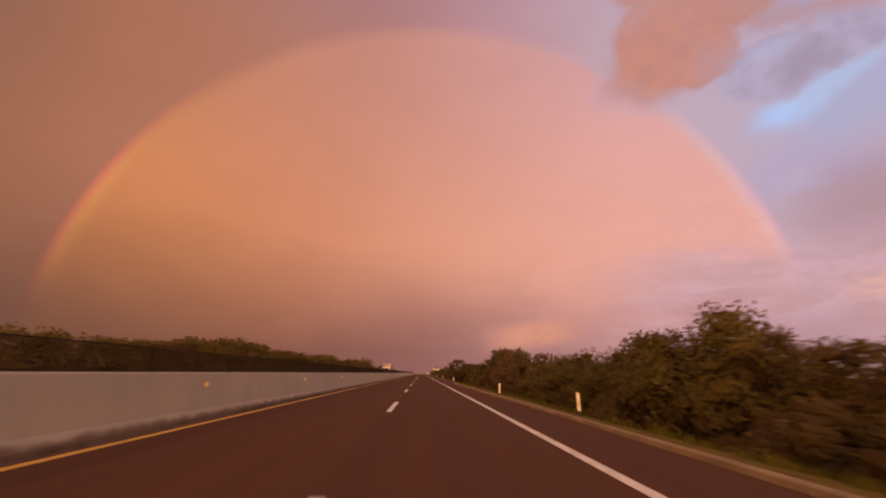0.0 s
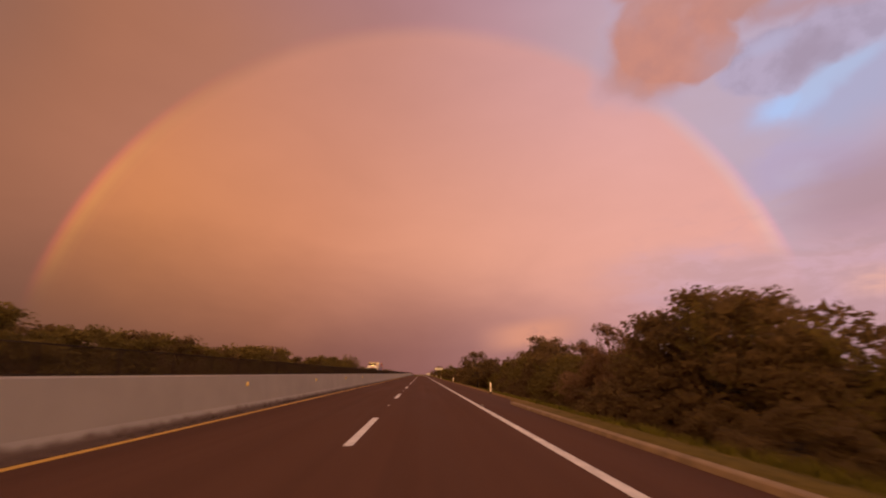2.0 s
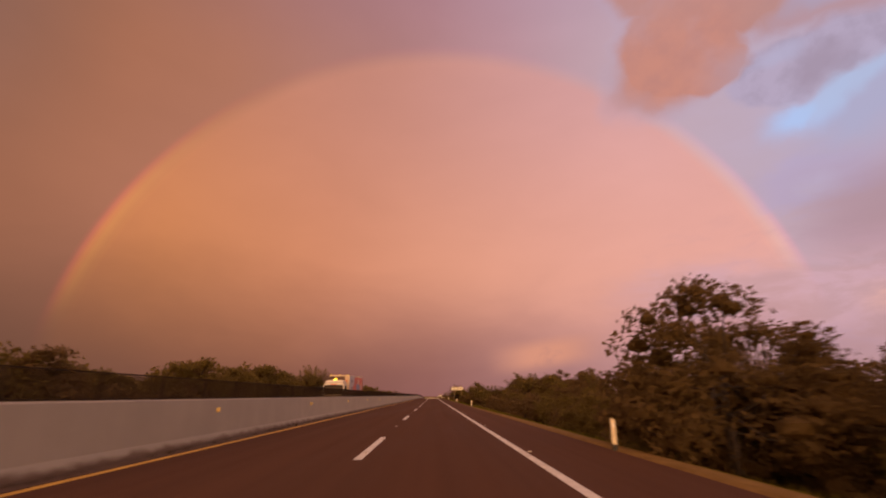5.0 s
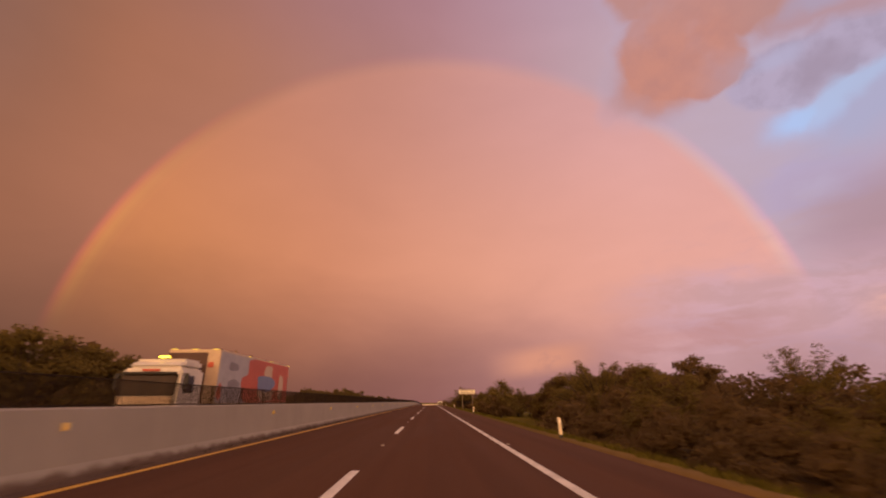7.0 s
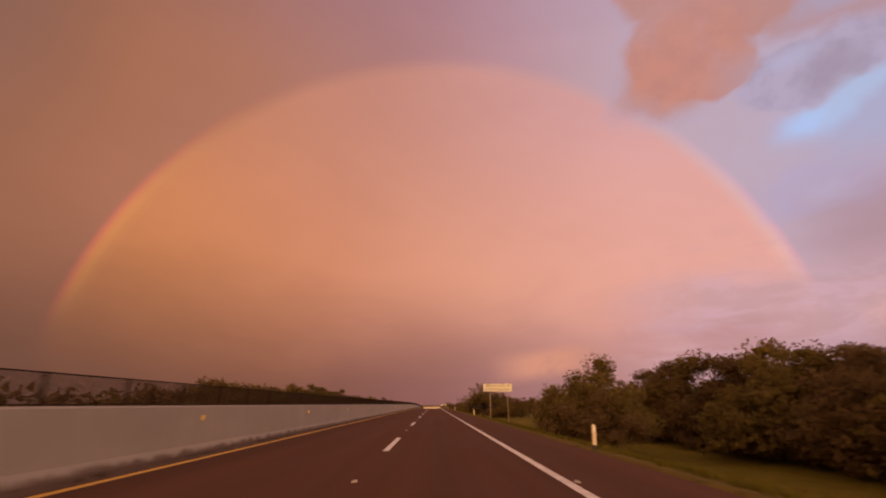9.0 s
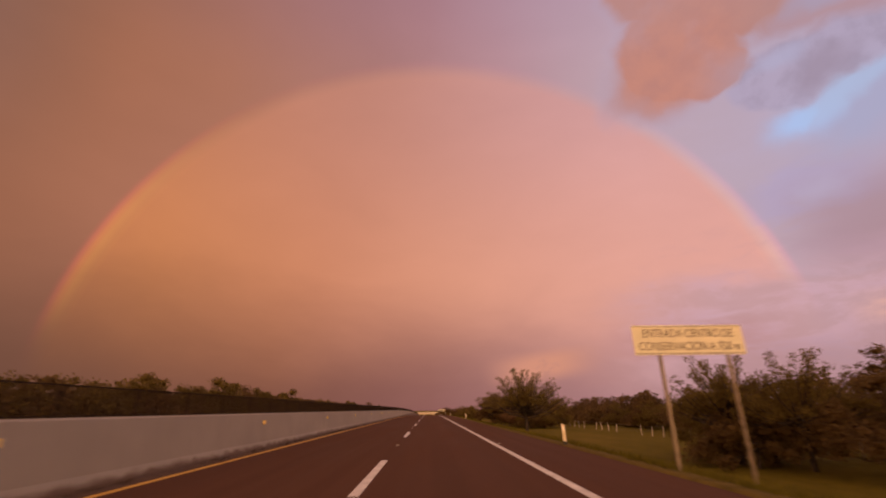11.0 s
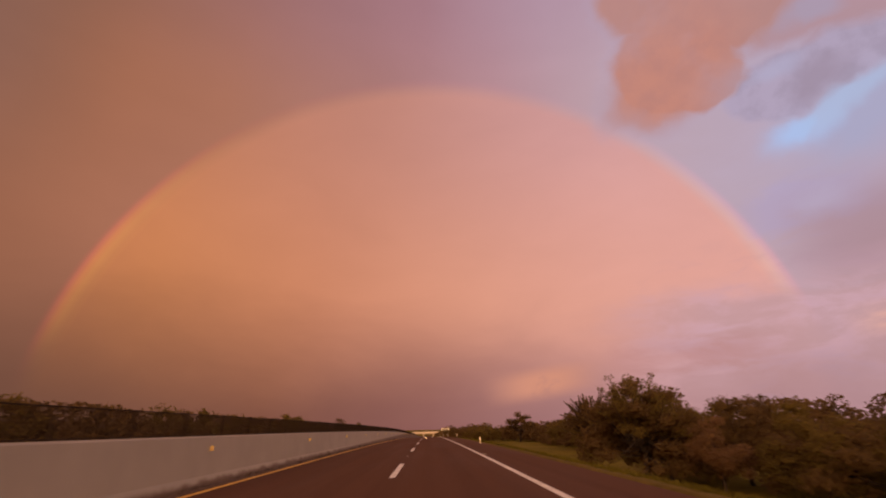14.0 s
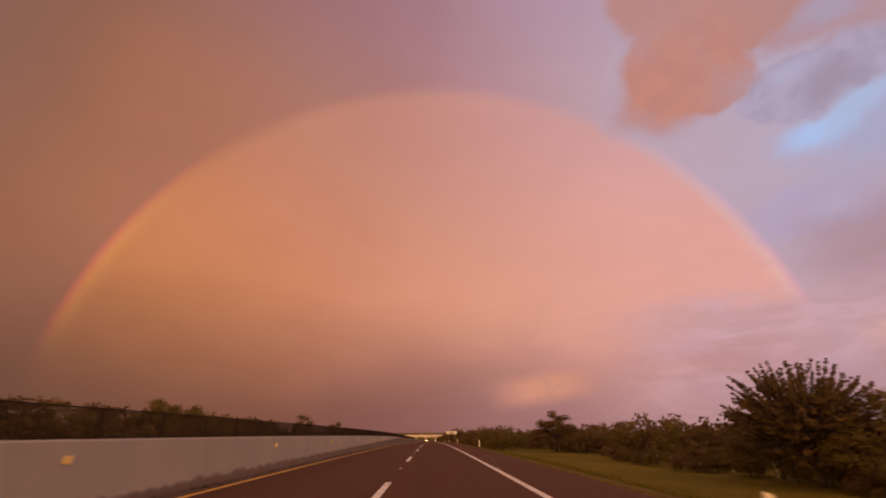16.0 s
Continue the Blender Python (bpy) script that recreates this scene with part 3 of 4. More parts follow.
TREES = {
    "round": make_tree(11, 5.6, 2.6, 0.16, 8600, LEAF, 52, 0.078, 0.10, 0.8, 1.05, 0.5, label="dense dark green roadside tree with a rounded crown"),
    "tall": make_tree(23, 7.0, 2.7, 0.18, 8600, LEAF, 52, 0.085, 0.16, 0.7, 1.05, 0.5, label="tall dark green tree with a broken crown"),
    "olive": make_tree(37, 5.0, 2.4, 0.14, 8600, LEAF_OLIVE, 50, 0.07, 0.06, 0.75, 1.05, 0.5, label="olive green bushy tree reaching to the grass"),
    "rust": make_tree(41, 5.8, 2.0, 0.12, 8000, LEAF_RUST, 40, 0.07, 0.10, 0.6, 1.15, 0.4, label="rust brown dry-leaved tree beside the road"),
    "airy": make_tree(59, 5.6, 3.3, 0.15, 11000, LEAF_OLIVE, 84, 0.055, 0.22, 0.35, 1.1, 0.0, 46, 0.85, label="open thorn tree with fine feathery foliage"),
    "dome": make_tree(71, 6.6, 3.0, 0.20, 10000, LEAF, 56, 0.09, 0.12, 0.9, label="broad dark tree with a dense domed crown"),
    "spiky": make_tree(83, 5.4, 2.7, 0.15, 30000, LEAF, 60, 0.046, 0.20, 0.3, 1.05, 0.45, 130, 0.27, label="dark tree with spiky outspread branches"),
    "thorn": make_tree(97, 5.6, 3.7, 0.15, 22000, LEAF_OLIVE, 110, 0.042, 0.20, 0.42, 0.95, 0.0, 84, 0.75, label="open thorn tree with fine feathery foliage on the verge"),
    "bare": make_tree(101, 5.0, 2.3, 0.10, 2200, LEAF_RUST, 0, 0.034, 0.2, 0.3, 1.3, 0.0, 54, 0.85, label="bare twiggy tree with a few dry brown leaves"),
    "olive_l": make_tree(38, 5.0, 2.4, 0.14, 4600, LEAF_OLIVE, 44, 0.095, 0.06, 0.75, 1.05, 0.5, label="olive green bushy tree beyond the opposite carriageway"),
    "round_l": make_tree(13, 5.6, 2.6, 0.16, 4600, LEAF, 44, 0.105, 0.10, 0.8, 1.05, 0.5, label="dense dark green tree beyond the opposite carriageway"),
    "bush": make_tree(67, 2.8, 2.2, 0.08, 4500, LEAF, 34, 0.07, 0.02, 0.75, label="low dense dark green bush on the verge", category="bush"),
}
CROWNS = {}
for kind, tree in TREES.items():
    crown = next(o for o in tree.children if o.name.startswith("crown"))
    co = np.empty(len(crown.data.vertices) * 3)
    crown.data.vertices.foreach_get("co", co)
    CROWNS[kind] = co.reshape(-1, 3)[:crown["leaves"] * 3].reshape(-1, 3, 3)
    del crown["leaves"]
HEIGHTS = {kind: float(np.percentile(q[:, :, 2], 98.0)) for kind, q in CROWNS.items()}
WOODS = {"left": [], "right": []}
used = set()


def plant(kind, x, y, top, wide=1.0):
    """Plants a tree of that kind whose crown reaches the height top over the road's level there."""
    if kind == "bush" and top > 1.6:
        kind = "olive"
    tree = TREES[kind]
    own = random.Random(int(x * 91 + y * 37))
    ground = terrain(x, y)
    size = (top + profile(y) - ground) / HEIGHTS[kind]
    m = pose(x, y, ground - 0.03, 0, 0, own.uniform(0, 360))
    ob = tree if kind not in used else copy_thing(tree, m)
    used.add(kind)
    w = size * wide * own.uniform(0.92, 1.1)
    ob.matrix_world = m @ Matrix.Diagonal((w, w, size, 1))
    return ob


def plant_far(kind, x, y, top, wide=1.0):
    """Adds a crown with fewer, larger leaves to the joined woods."""
    own = random.Random(int(x * 91 + y * 37))
    ground = terrain(x, y)
    size = (top + profile(y) - ground) / HEIGHTS[kind]
    a, w = own.uniform(0, math.tau), size * wide * own.uniform(0.92, 1.1)
    thin, grow = (8, 2.8) if x < 0 else (5, 2.2)
    q = CROWNS[kind][own.randrange(thin)::thin]
    mid = q.mean(axis=1, keepdims=True)
    q = mid + (q - mid) * grow
    c, s = math.cos(a), math.sin(a)
    x2 = (q[:, :, 0] * c - q[:, :, 1] * s) * w + x
    y2 = (q[:, :, 0] * s + q[:, :, 1] * c) * w + y
    WOODS["left" if x < 0 else "right"].append((np.stack([x2, y2, q[:, :, 2] * size + ground], 2), 1 if kind in ("olive", "airy", "thorn") else 0))


rnd = random.Random(5)


def row(kinds, x, y0, y1, step, top, jitter=0.8, tall=0.35, wide=1.0, far=False):
    for y in lines(y0, y1, step):
        t = top(y) if callable(top) else top
        (plant_far if far else plant)(rnd.choice(kinds), x + rnd.uniform(-jitter, jitter), y + rnd.uniform(-0.4, 0.4) * step, t + rnd.uniform(-tall, tall), wide)


# right side, thicket along the kerb
FRONT = [(0, 1.4), (9, 1.5), (11, 2.1), (13, 2.7), (15, 2.9), (17, 2.2), (18, 2.1), (22, 2.2), (25, 2.1), (29, 2.1), (34, 1.9), (38, 1.5), (43, 1.9), (46, 3.0), (53, 3.3), (55, 1.9), (60, 1.9), (69, 2.2), (78, 2.4), (88, 2.4)]


def front_top(y):
    for (a, p), (b, q) in zip(FRONT[:-1], FRONT[1:]):
        if a <= y <= b:
            return p + (q - p) * (y - a) / (b - a)
    return 2.5


row(["round", "olive", "bush", "olive"], 10.4, 6, 40, 2.3, front_top, 0.6, 0.2, 1.25)
row(["round", "olive"], 12.6, 49.5, 59, 2.3, front_top, 0.4, 0.15, 1.0)
row(["olive", "bush", "round"], 13.6, 60, 98, 2.5, lambda y: 2.1 + 0.4 * smooth(y, 75, 82), 0.6, 0.25, 1.12)
row(["bush"], 12.9, 62, 98, 3.0, 0.6, 0.5, 0.3, 1.2)
row(["bush"], 8.6, 8, 56, 2.9, 0.45, 0.35, 0.25, 1.25)
row(["olive", "round", "tall"], 14.5, 4, 58, 2.8, lambda y: front_top(y) + 0.15 - 1.0 * smooth(y, 34, 42) * smooth(y, 54, 49) - 0.9 * smooth(y, 19, 15) * smooth(y, 9, 12), 1.0, 0.2, 1.1, far=True)
row(["olive", "round", "tall"], 17.0, 60, 98, 2.8, 2.7, 1.0, 0.3, 1.2, far=True)
plant("rust", 8.7, 41.6, 3.0, 0.85)
plant("rust", 8.6, 40.4, 1.7, 1.15)
plant("round", 11.4, 51.4, 3.8, 1.15)
plant("round", 10.6, 53.6, 3.3, 1.1)
plant("round", 10.9, 49.4, 3.4, 0.9)
plant("airy", 10.4, 50.2, 3.6, 0.6)
plant("rust", 12.4, 62.0, 3.8, 0.75)
plant("rust", 11.4, 63.2, 2.7, 1.1)
plant("rust", 12.6, 60.4, 2.9, 1.0)
plant("round", 9.4, 15.8, 2.6, 1.0)
plant("airy", 10.2, 14.2, 2.6, 0.65)
plant("round", 10.4, 11.6, 2.3, 0.9)
plant("olive", 9.3, 19.0, 2.0, 1.0)
plant("bush", 8.6, 14.0, 1.3, 1.1)
for x, y, top in ((17.6, 99.3, 5.5), (17.3, 94.6, 5.1), (17.2, 90.6, 4.7), (19.0, 86.0, 4.2), (18.5, 103.0, 4.0)):
    plant("dome", x, y, top, 0.95)
# second stretch: set back from the road behind grass
plant("round", 9.3, 101.4, 4.0, 1.05)
plant("round", 11.4, 103.6, 3.2, 1.2)
plant("bush", 10.4, 105.5, 2.2, 1.3)
plant("bare", 17.3, 111, 4.3, 0.9)
plant("bare", 18.9, 115, 4.2, 0.85)
plant("bare", 19.6, 112, 3.7, 0.8)
plant("bare", 17.2, 88.2, 4.9, 0.9)
row(["bush", "olive"], 13.0, 104, 158, 2.8, lambda y: 0.8 + 0.75 * smooth(y, 140, 158), 0.9, 0.25, 1.3)
row(["bush"], 10.6, 134, 151, 3.2, 0.4, 0.5, 0.25, 1.3)
row(["olive", "round", "tall"], 20.5, 104, 186, 3.0, lambda y: 1.5 + 1.2 * smooth(y, 135, 170), 1.5, 0.3, 1.2, far=True)
row(["round", "tall", "dome"], 29, 96, 206, 4.0, 2.7, 2.0, 0.5, 1.1, far=True)
plant("dome", 31.6, 177, 5.3, 1.2)
plant("dome", 29.0, 172, 4.6, 1.1)
plant("airy", 24.5, 152, 3.9, 0.8)
plant("airy", 18.1, 170.0, 4.5, 1.1)
plant("airy", 21.2, 172.5, 4.2, 0.9)
plant("round", 18.6, 170.6, 2.4, 1.3)
plant("olive", 20.2, 169.0, 1.8, 1.2)
row(["round", "olive"], 23.0, 166, 206, 2.6, lambda y: 3.9 + 0.6 * smooth(y, 185, 195), 1.0, 0.35, 1.2)
row(["bush"], 21.0, 168, 204, 2.8, 0.2, 0.6, 0.3, 1.3)
plant("olive", 10.2, 186.5, 3.4, 1.15)
plant("olive", 11.2, 190.0, 2.9, 1.25)
plant("bush", 9.2, 184.4, 1.6, 1.2)
plant("dome", 34, 203.5, 6.2, 1.1)
plant("dome", 38, 199, 5.6, 1.1)
# round the signboard: a clump, then open grass with a lone thorn tree
plant("airy", 17.6, 221.5, 3.5, 1.0)
plant("airy", 19.0, 218.5, 3.4, 0.9)
plant("round", 19.4, 221.5, 2.3, 1.2)
plant("olive", 18.4, 224.2, 1.7, 1.2)
plant("bush", 17.4, 220.0, 0.6, 1.2)
plant("round", 20.6, 215.5, 2.3, 1.3)
plant("dome", 26, 220, 3.6, 1.1)
plant("thorn", 9.4, 236.2, 3.95, 1.05)
row(["round", "dome", "tall", "olive"], 38, 196, 330, 3.4, 2.9, 3.0, 0.6, 1.25, far=True)
row(["bush", "olive"], 33, 196, 330, 3.2, 1.2, 1.0, 0.4, 1.4, far=True)
plant("dome", 74.5, 351.8, 6.2, 1.1)
# clump at the crest and the tree line after it
plant("dome", 12.2, 275.4, 3.0, 1.35)
plant("airy", 12.0, 275.0, 3.4, 0.85)
plant("thorn", 13.6, 277.8, 3.2, 0.8)
plant("rust", 14.0, 272.0, 1.3, 1.1)
plant("olive", 18.6, 267.4, 0.9, 1.1)
plant("bush", 18.4, 270.8, 0.6, 1.3)
plant("round", 13.9, 276.4, 2.7, 1.0)
plant("bush", 16.8, 268.6, 0.6, 1.3)
plant("olive", 21.5, 269.0, 1.3, 1.2)
plant("round", 16.6, 274.0, 2.2, 1.0)
plant("olive", 17.6, 278.0, 2.0, 1.1)
plant("round", 18.5, 282.5, 2.0, 1.1)
plant("olive", 17.0, 270.0, 1.7, 1.1)
plant("spiky", 23.0, 312.4, 4.65, 1.12)
plant("round", 27.0, 311.0, 3.2, 1.2)
plant("olive", 24.5, 317.5, 2.8, 1.2)
plant("olive", 25.0, 309.5, 2.4, 1.3)
plant("dome", 26.2, 381.0, 5.2, 1.25)
row(["bush", "olive"], 23.4, 300, 345, 3.2, -0.2, 0.4, 0.4, 1.1)
row(["round", "olive", "dome", "bush"], 33, 322, 470, 3.4, 2.6, 2.5, 0.7, 1.25, far=True)
row(["round", "olive", "dome", "bush"], 20, 400, 600, 4.2, 3.2, 3.0, 0.8, 1.3, far=True)
row(["round", "dome"], 13, 470, 860, 6.5, 3.6, 2.0, 0.9, 1.4, far=True)

# left side, beyond the opposite carriageway
LEFT = ((20, 3.2), (36, 3.2), (40.3, 3.4), (43, 3.9), (47, 3.7), (51, 4.3), (55.5, 4.2), (60, 4.2), (66, 3.8), (72, 4.0), (77, 4.1), (82, 3.5), (87, 3.6), (91, 3.9), (95, 4.2), (99.5, 4.4), (104.5, 4.5), (109, 3.4), (115, 3.7), (122, 2.6), (127, 2.6), (132, 4.3), (140.7, 4.0), (149.5, 4.7), (152.8, 4.8), (156, 4.0), (162, 3.3))


def left_top(y):
    for (a, p), (b, q) in zip(LEFT[:-1], LEFT[1:]):
        if a <= y <= b:
            return p + (q - p) * (y - a) / (b - a)
    return 3.0


row(["bush", "olive", "bush"], -19.5, 8, 460, 2.9, 1.9, 0.7, 0.3, 1.35, far=True)
row(["olive", "round", "olive"], -22.0, 10, 164, 2.2, lambda y: left_top(y) - 0.1, 0.5, 0.15, 1.2, far=True)
row(["olive_l"], -20.6, 10, 120, 4.6, lambda y: left_top(y) - 0.2, 0.4, 0.15, 1.3)
row(["olive", "round", "olive"], -20.6, 204, 275, 1.5, 3.05, 0.5, 0.08, 1.25, far=True)
row(["olive", "round"], -20.8, 275, 350, 1.9, 2.98, 0.5, 0.1, 1.2, far=True)
for y, top in LEFT[1:]:
    plant(rnd.choice(["round_l", "olive_l", "olive_l"]), -20.2 + rnd.uniform(-0.5, 0.5), y, top, 1.25)
plant("airy", -20.4, 169.0, 5.2, 0.9)
plant("thorn", -20.4, 174.0, 6.1, 0.85)
plant("airy", -21.0, 178.2, 4.6, 0.8)
for y, top in ((231.8, 3.8), (239, 3.2), (245, 4.3), (250, 3.9), (256, 3.8), (269, 4.1), (323, 3.7), (328, 3.5), (367, 4.4), (394, 4.2)):
    plant(rnd.choice(["olive_l", "round_l"]), -20.5, y, top, 1.05)

# kinds that serve the joined woods alone leave no tree of their own
for kind in set(TREES) - used:
    for ob in list(TREES[kind].children) + [TREES[kind]]:
        bpy.data.objects.remove(ob)

for side, items in WOODS.items():
    quads = np.concatenate([q for q, _ in items]).reshape(-1, 3)
    slots = np.concatenate([np.full(len(q), s) for q, s in items])
    tagged(mesh_object("far_woods", quads.tolist(), np.arange(len(quads)).reshape(-1, 3).tolist(), None, mats=[LEAF, LEAF_OLIVE], slots=slots.tolist()),
           "dense dark trees and scrub beyond the road", "woods", kind="stuff")


# ---------------------------------------------------------------- marker posts, fence and signs
def marker_post():
    root = thing("marker_post", "white roadside marker post with a black foot", "marker post", group="marker posts")
    bm = bmesh.new()
    box(bm, (-0.055, -0.02, 0.12), (0.055, 0.02, 0.70), 0.012)
    for v in bm.verts:
        if v.co.z > 0.62:
            v.co.z -= 0.5 * max(0.0, v.co.x + 0.02)
    part("post", bm, POST_WHITE, root)
    part("foot", box(bmesh.new(), (-0.058, -0.023, -0.25), (0.058, 0.023, 0.13), 0.008), POST_FOOT, root, "black foot")
    part("reflector", box(bmesh.new(), (-0.03, -0.026, 0.50), (0.03, -0.018, 0.60), 0.003), CLEAR_REFLECTOR, root, "pale reflector")
    return root


marker = marker_post()
for k, (x, y) in enumerate(((5.7, -12.5), (6.05, 14.6), (5.68, 27.35), (5.66, 65.6), (5.72, 100.2), (5.85, 140.9), (5.95, 174.5), (5.85, 212.9), (5.6, 253.2), (5.45, 291.7), (5.95, 333.0), (5.95, 371.5), (5.95, 410.0), (5.95, 449.0), (5.95, 488.0))):
    m = pose(x, y, profile(y) - (0.20 if 290 < y < 293 else 0.02), random.Random(k).uniform(-2, 2), random.Random(k + 50).uniform(-2.5, 2.5), random.Random(k + 9).uniform(-6, 6))
    if k == 0:
        marker.matrix_world = m
    else:
        copy_thing(marker, m)


def fence_post():
    root = thing("fence_post", "pale weathered fence post standing in the grass", "fence post", group="fence posts")
    bm = bmesh.new()
    tube(bm, (0, 0, -0.4), (0.015, 0, 0.6), 0.056, 0.052, 7)
    tube(bm, (0.015, 0, 0.6), (0.0, 0.01, 1.08), 0.052, 0.045, 7)
    part("post", bm, FENCE_POST, root, shade=False)
    for z in (0.35, 0.65, 0.92):
        part("staple", box(bmesh.new(), (-0.066, -0.012, z - 0.01), (-0.05, 0.012, z + 0.01)), WIRE, root)
    return root


FENCE_X = 24.8
post_master = fence_post()
fence_lines = lines(92, 345, 2.4)
for i, y in enumerate(fence_lines):
    own = random.Random(i)
    if i and own.random() < 0.09:
        continue
    x = FENCE_X + 0.25 * noise.noise((y * 0.05, 0, 0))
    m = pose(x, y, terrain(x, y) - own.uniform(0.0, 0.22), own.uniform(-8, 8), own.uniform(-8, 8), own.uniform(0, 360))
    if i == 0:
        post_master.matrix_world = m
    else:
        copy_thing(post_master, m)
for z in (0.35, 0.65, 0.92):
    bm = bmesh.new()
    for a, b in zip(fence_lines[:-1], fence_lines[1:]):
        pts = []
        for y in (a, (a + b) / 2, b):
            x = FENCE_X + 0.25 * noise.noise((y * 0.05, 0, 0))
            pts.append((x - 0.06, y, terrain(x, y) + z - (0.03 if y == (a + b) / 2 else 0)))
        tube(bm, pts[0], pts[1], 0.004, 0.004, 3)
        tube(bm, pts[1], pts[2], 0.004, 0.004, 3)
    tagged(part("fence_wire", bm, WIRE), "thin sagging wire strung between fence posts", "wire")


def letters(text, size, mat, parent, x, y, z, width, label=""):
    """Flat raised lettering facing the traffic, squeezed to the given width."""
    cu = bpy.data.curves.new("lettering", "FONT")
    cu.body, cu.size, cu.extrude, cu.align_x, cu.align_y = text, size, 0.003, "CENTER", "CENTER"
    tmp = bpy.data.objects.new("lettering", cu)
    me = bpy.data.meshes.new_from_object(tmp)
    bpy.data.objects.remove(tmp)
    xs = [v.co.x for v in me.vertices]
    k = width / (max(xs) - min(xs))
    for v in me.vertices:
        v.co.x *= k
    me.materials.append(mat)
    ob = new("lettering", me)
    ob.parent = parent
    ob.matrix_basis = pose(x, y, z, 90, 0, 0)
    return ob


def signboard(x, y, label, width, height, low, feet, rows):
    """A plate on two timber-like posts; the origin is the plate's middle on the ground."""
    root = thing("road_sign", label, "road sign", (x, y, profile(y)))
    part("plate", box(bmesh.new(), (-width / 2, -0.012, low), (width / 2, 0.012, low + height), 0.008), SIGN_FACE, root, "pale yellow painted plate")
    for px, z0 in feet:
        bm = bmesh.new()
        box(bm, (px - 0.04, 0.014, z0), (px + 0.04, 0.08, low + height - 0.05), 0.006)
        part("post", bm, SIGN_POST, root, "dull galvanised post")
        for bz in (low + 0.15, low + height - 0.15):
            part("bolt", tube(bmesh.new(), (px, -0.022, bz), (px, -0.010, bz), 0.016, 0.016, 6), STEEL, root)
    for name, lo, hi in (("border", (-width / 2 + 0.03, -0.0155, low + 0.03), (width / 2 - 0.03, -0.0125, low + 0.045)), ("border", (-width / 2 + 0.03, -0.0155, low + height - 0.045), (width / 2 - 0.03, -0.0125, low + height - 0.03))):
        part(name, box(bmesh.new(), lo, hi), SIGN_INK, root)
    for text, z, w in rows:
        if text:
            letters(text, 0.30, SIGN_INK, root, 0, -0.0165, low + z, w)
        else:
            part("writing_bar", box(bmesh.new(), (-w / 2, -0.0165, low + z - 0.09), (w / 2, -0.0125, low + z + 0.09)), SIGN_INK, root)
    return root


SIGN_POST = material("sign_post", speckled((0.22, 0.18, 0.13), (0.34, 0.28, 0.20), 6.0, 25), 0.75, Metallic=0.2)
signboard(7.86, 207.75, "pale yellow information sign with dark lettering on two posts", 2.92, 0.76, 2.44, ((-0.80, -0.7), (0.98, -0.8)),
          (("ENTRADA CENTRO DE", 0.54, 2.38), ("CONSERVACION A 750 m", 0.21, 2.66)))
signboard(7.2, 424.0, "pale distant information sign on two posts", 2.9, 0.8, 2.2, ((-0.9, -0.6), (0.9, -0.7)), ((None, 0.55, 2.0), (None, 0.24, 2.3)))


# ---------------------------------------------------------------- lorry on the opposite carriageway
LORRY_WHITE = material("lorry_white", speckled((0.54, 0.52, 0.48), (0.66, 0.63, 0.58), 1.2, 12), 0.4)
LORRY_RED = material("lorry_red", speckled((0.40, 0.070, 0.04), (0.50, 0.105, 0.06), 1.2, 12), 0.45)
LORRY_BLUE = material("lorry_blue", speckled((0.11, 0.16, 0.32), (0.17, 0.23, 0.40), 1.2, 12), 0.45)
LORRY_PALE = material("lorry_pale_blue", speckled((0.30, 0.31, 0.36), (0.40, 0.41, 0.46), 1.2, 12), 0.45)
LORRY_SMOKE = material("lorry_smoke", speckled((0.17, 0.17, 0.20), (0.24, 0.24, 0.28), 1.2, 12), 0.5)
WINDSCREEN = material("windscreen_glass", speckled((0.018, 0.010, 0.004), (0.034, 0.018, 0.007), 1.0, 8), 0.06, Specular_IOR_Level=0.3)
LORRY_CREAM = material("lorry_cream", speckled((0.46, 0.36, 0.26), (0.56, 0.45, 0.33), 1.2, 12), 0.45)
LORRY_MAROON = material("lorry_maroon", speckled((0.060, 0.028, 0.022), (0.085, 0.042, 0.034), 1.2, 12), 0.6)
DARK_TRIM = material("dark_trim", speckled((0.015, 0.015, 0.016), (0.03, 0.03, 0.03), 4.0, 20), 0.6)
RUBBER = material("tyre_rubber", speckled((0.012, 0.012, 0.012), (0.028, 0.027, 0.026), 6.0, 30), 0.85)
GLASS_DARK = material("dark_glass", speckled((0.010, 0.010, 0.011), (0.016, 0.016, 0.017), 2.0, 20), 0.08)


def lamp_material(name, colour, strength):
    m = bpy.data.materials.new(name)
    m.use_nodes = True
    g = Graph(m.node_tree)
    e = g.node("ShaderNodeEmission")
    e.inputs[0].default_value = (*colour, 1)
    e.inputs[1].default_value = strength
    g.link(e.outputs[0], g.node("ShaderNodeOutputMaterial").inputs[0])
    return m


AMBER_LAMP = lamp_material("amber_lamp", (1.0, 0.66, 0.05), 5.0)
MARKER_LAMP = lamp_material("marker_lamp", (1.0, 0.58, 0.08), 1.3)
HEAD_LAMP = lamp_material("head_lamp", (1.0, 0.86, 0.6), 40.0)
# warm and very strong: stands in for pale headlights far down the road
TAIL_LAMP = lamp_material("tail_lamp", (1.0, 0.50, 0.18), 30.0)


def wheel(parent, x, y, r, w):
    tyre = part("wheel", tube(bmesh.new(), (x - w / 2, y, r), (x + w / 2, y, r), r, r, 18), RUBBER, parent, "black tyre")
    part("rim", tube(bmesh.new(), (x - w / 2 - 0.01, y, r), (x + w / 2 + 0.01, y, r), r * 0.55, r * 0.55, 14), STEEL, tyre)


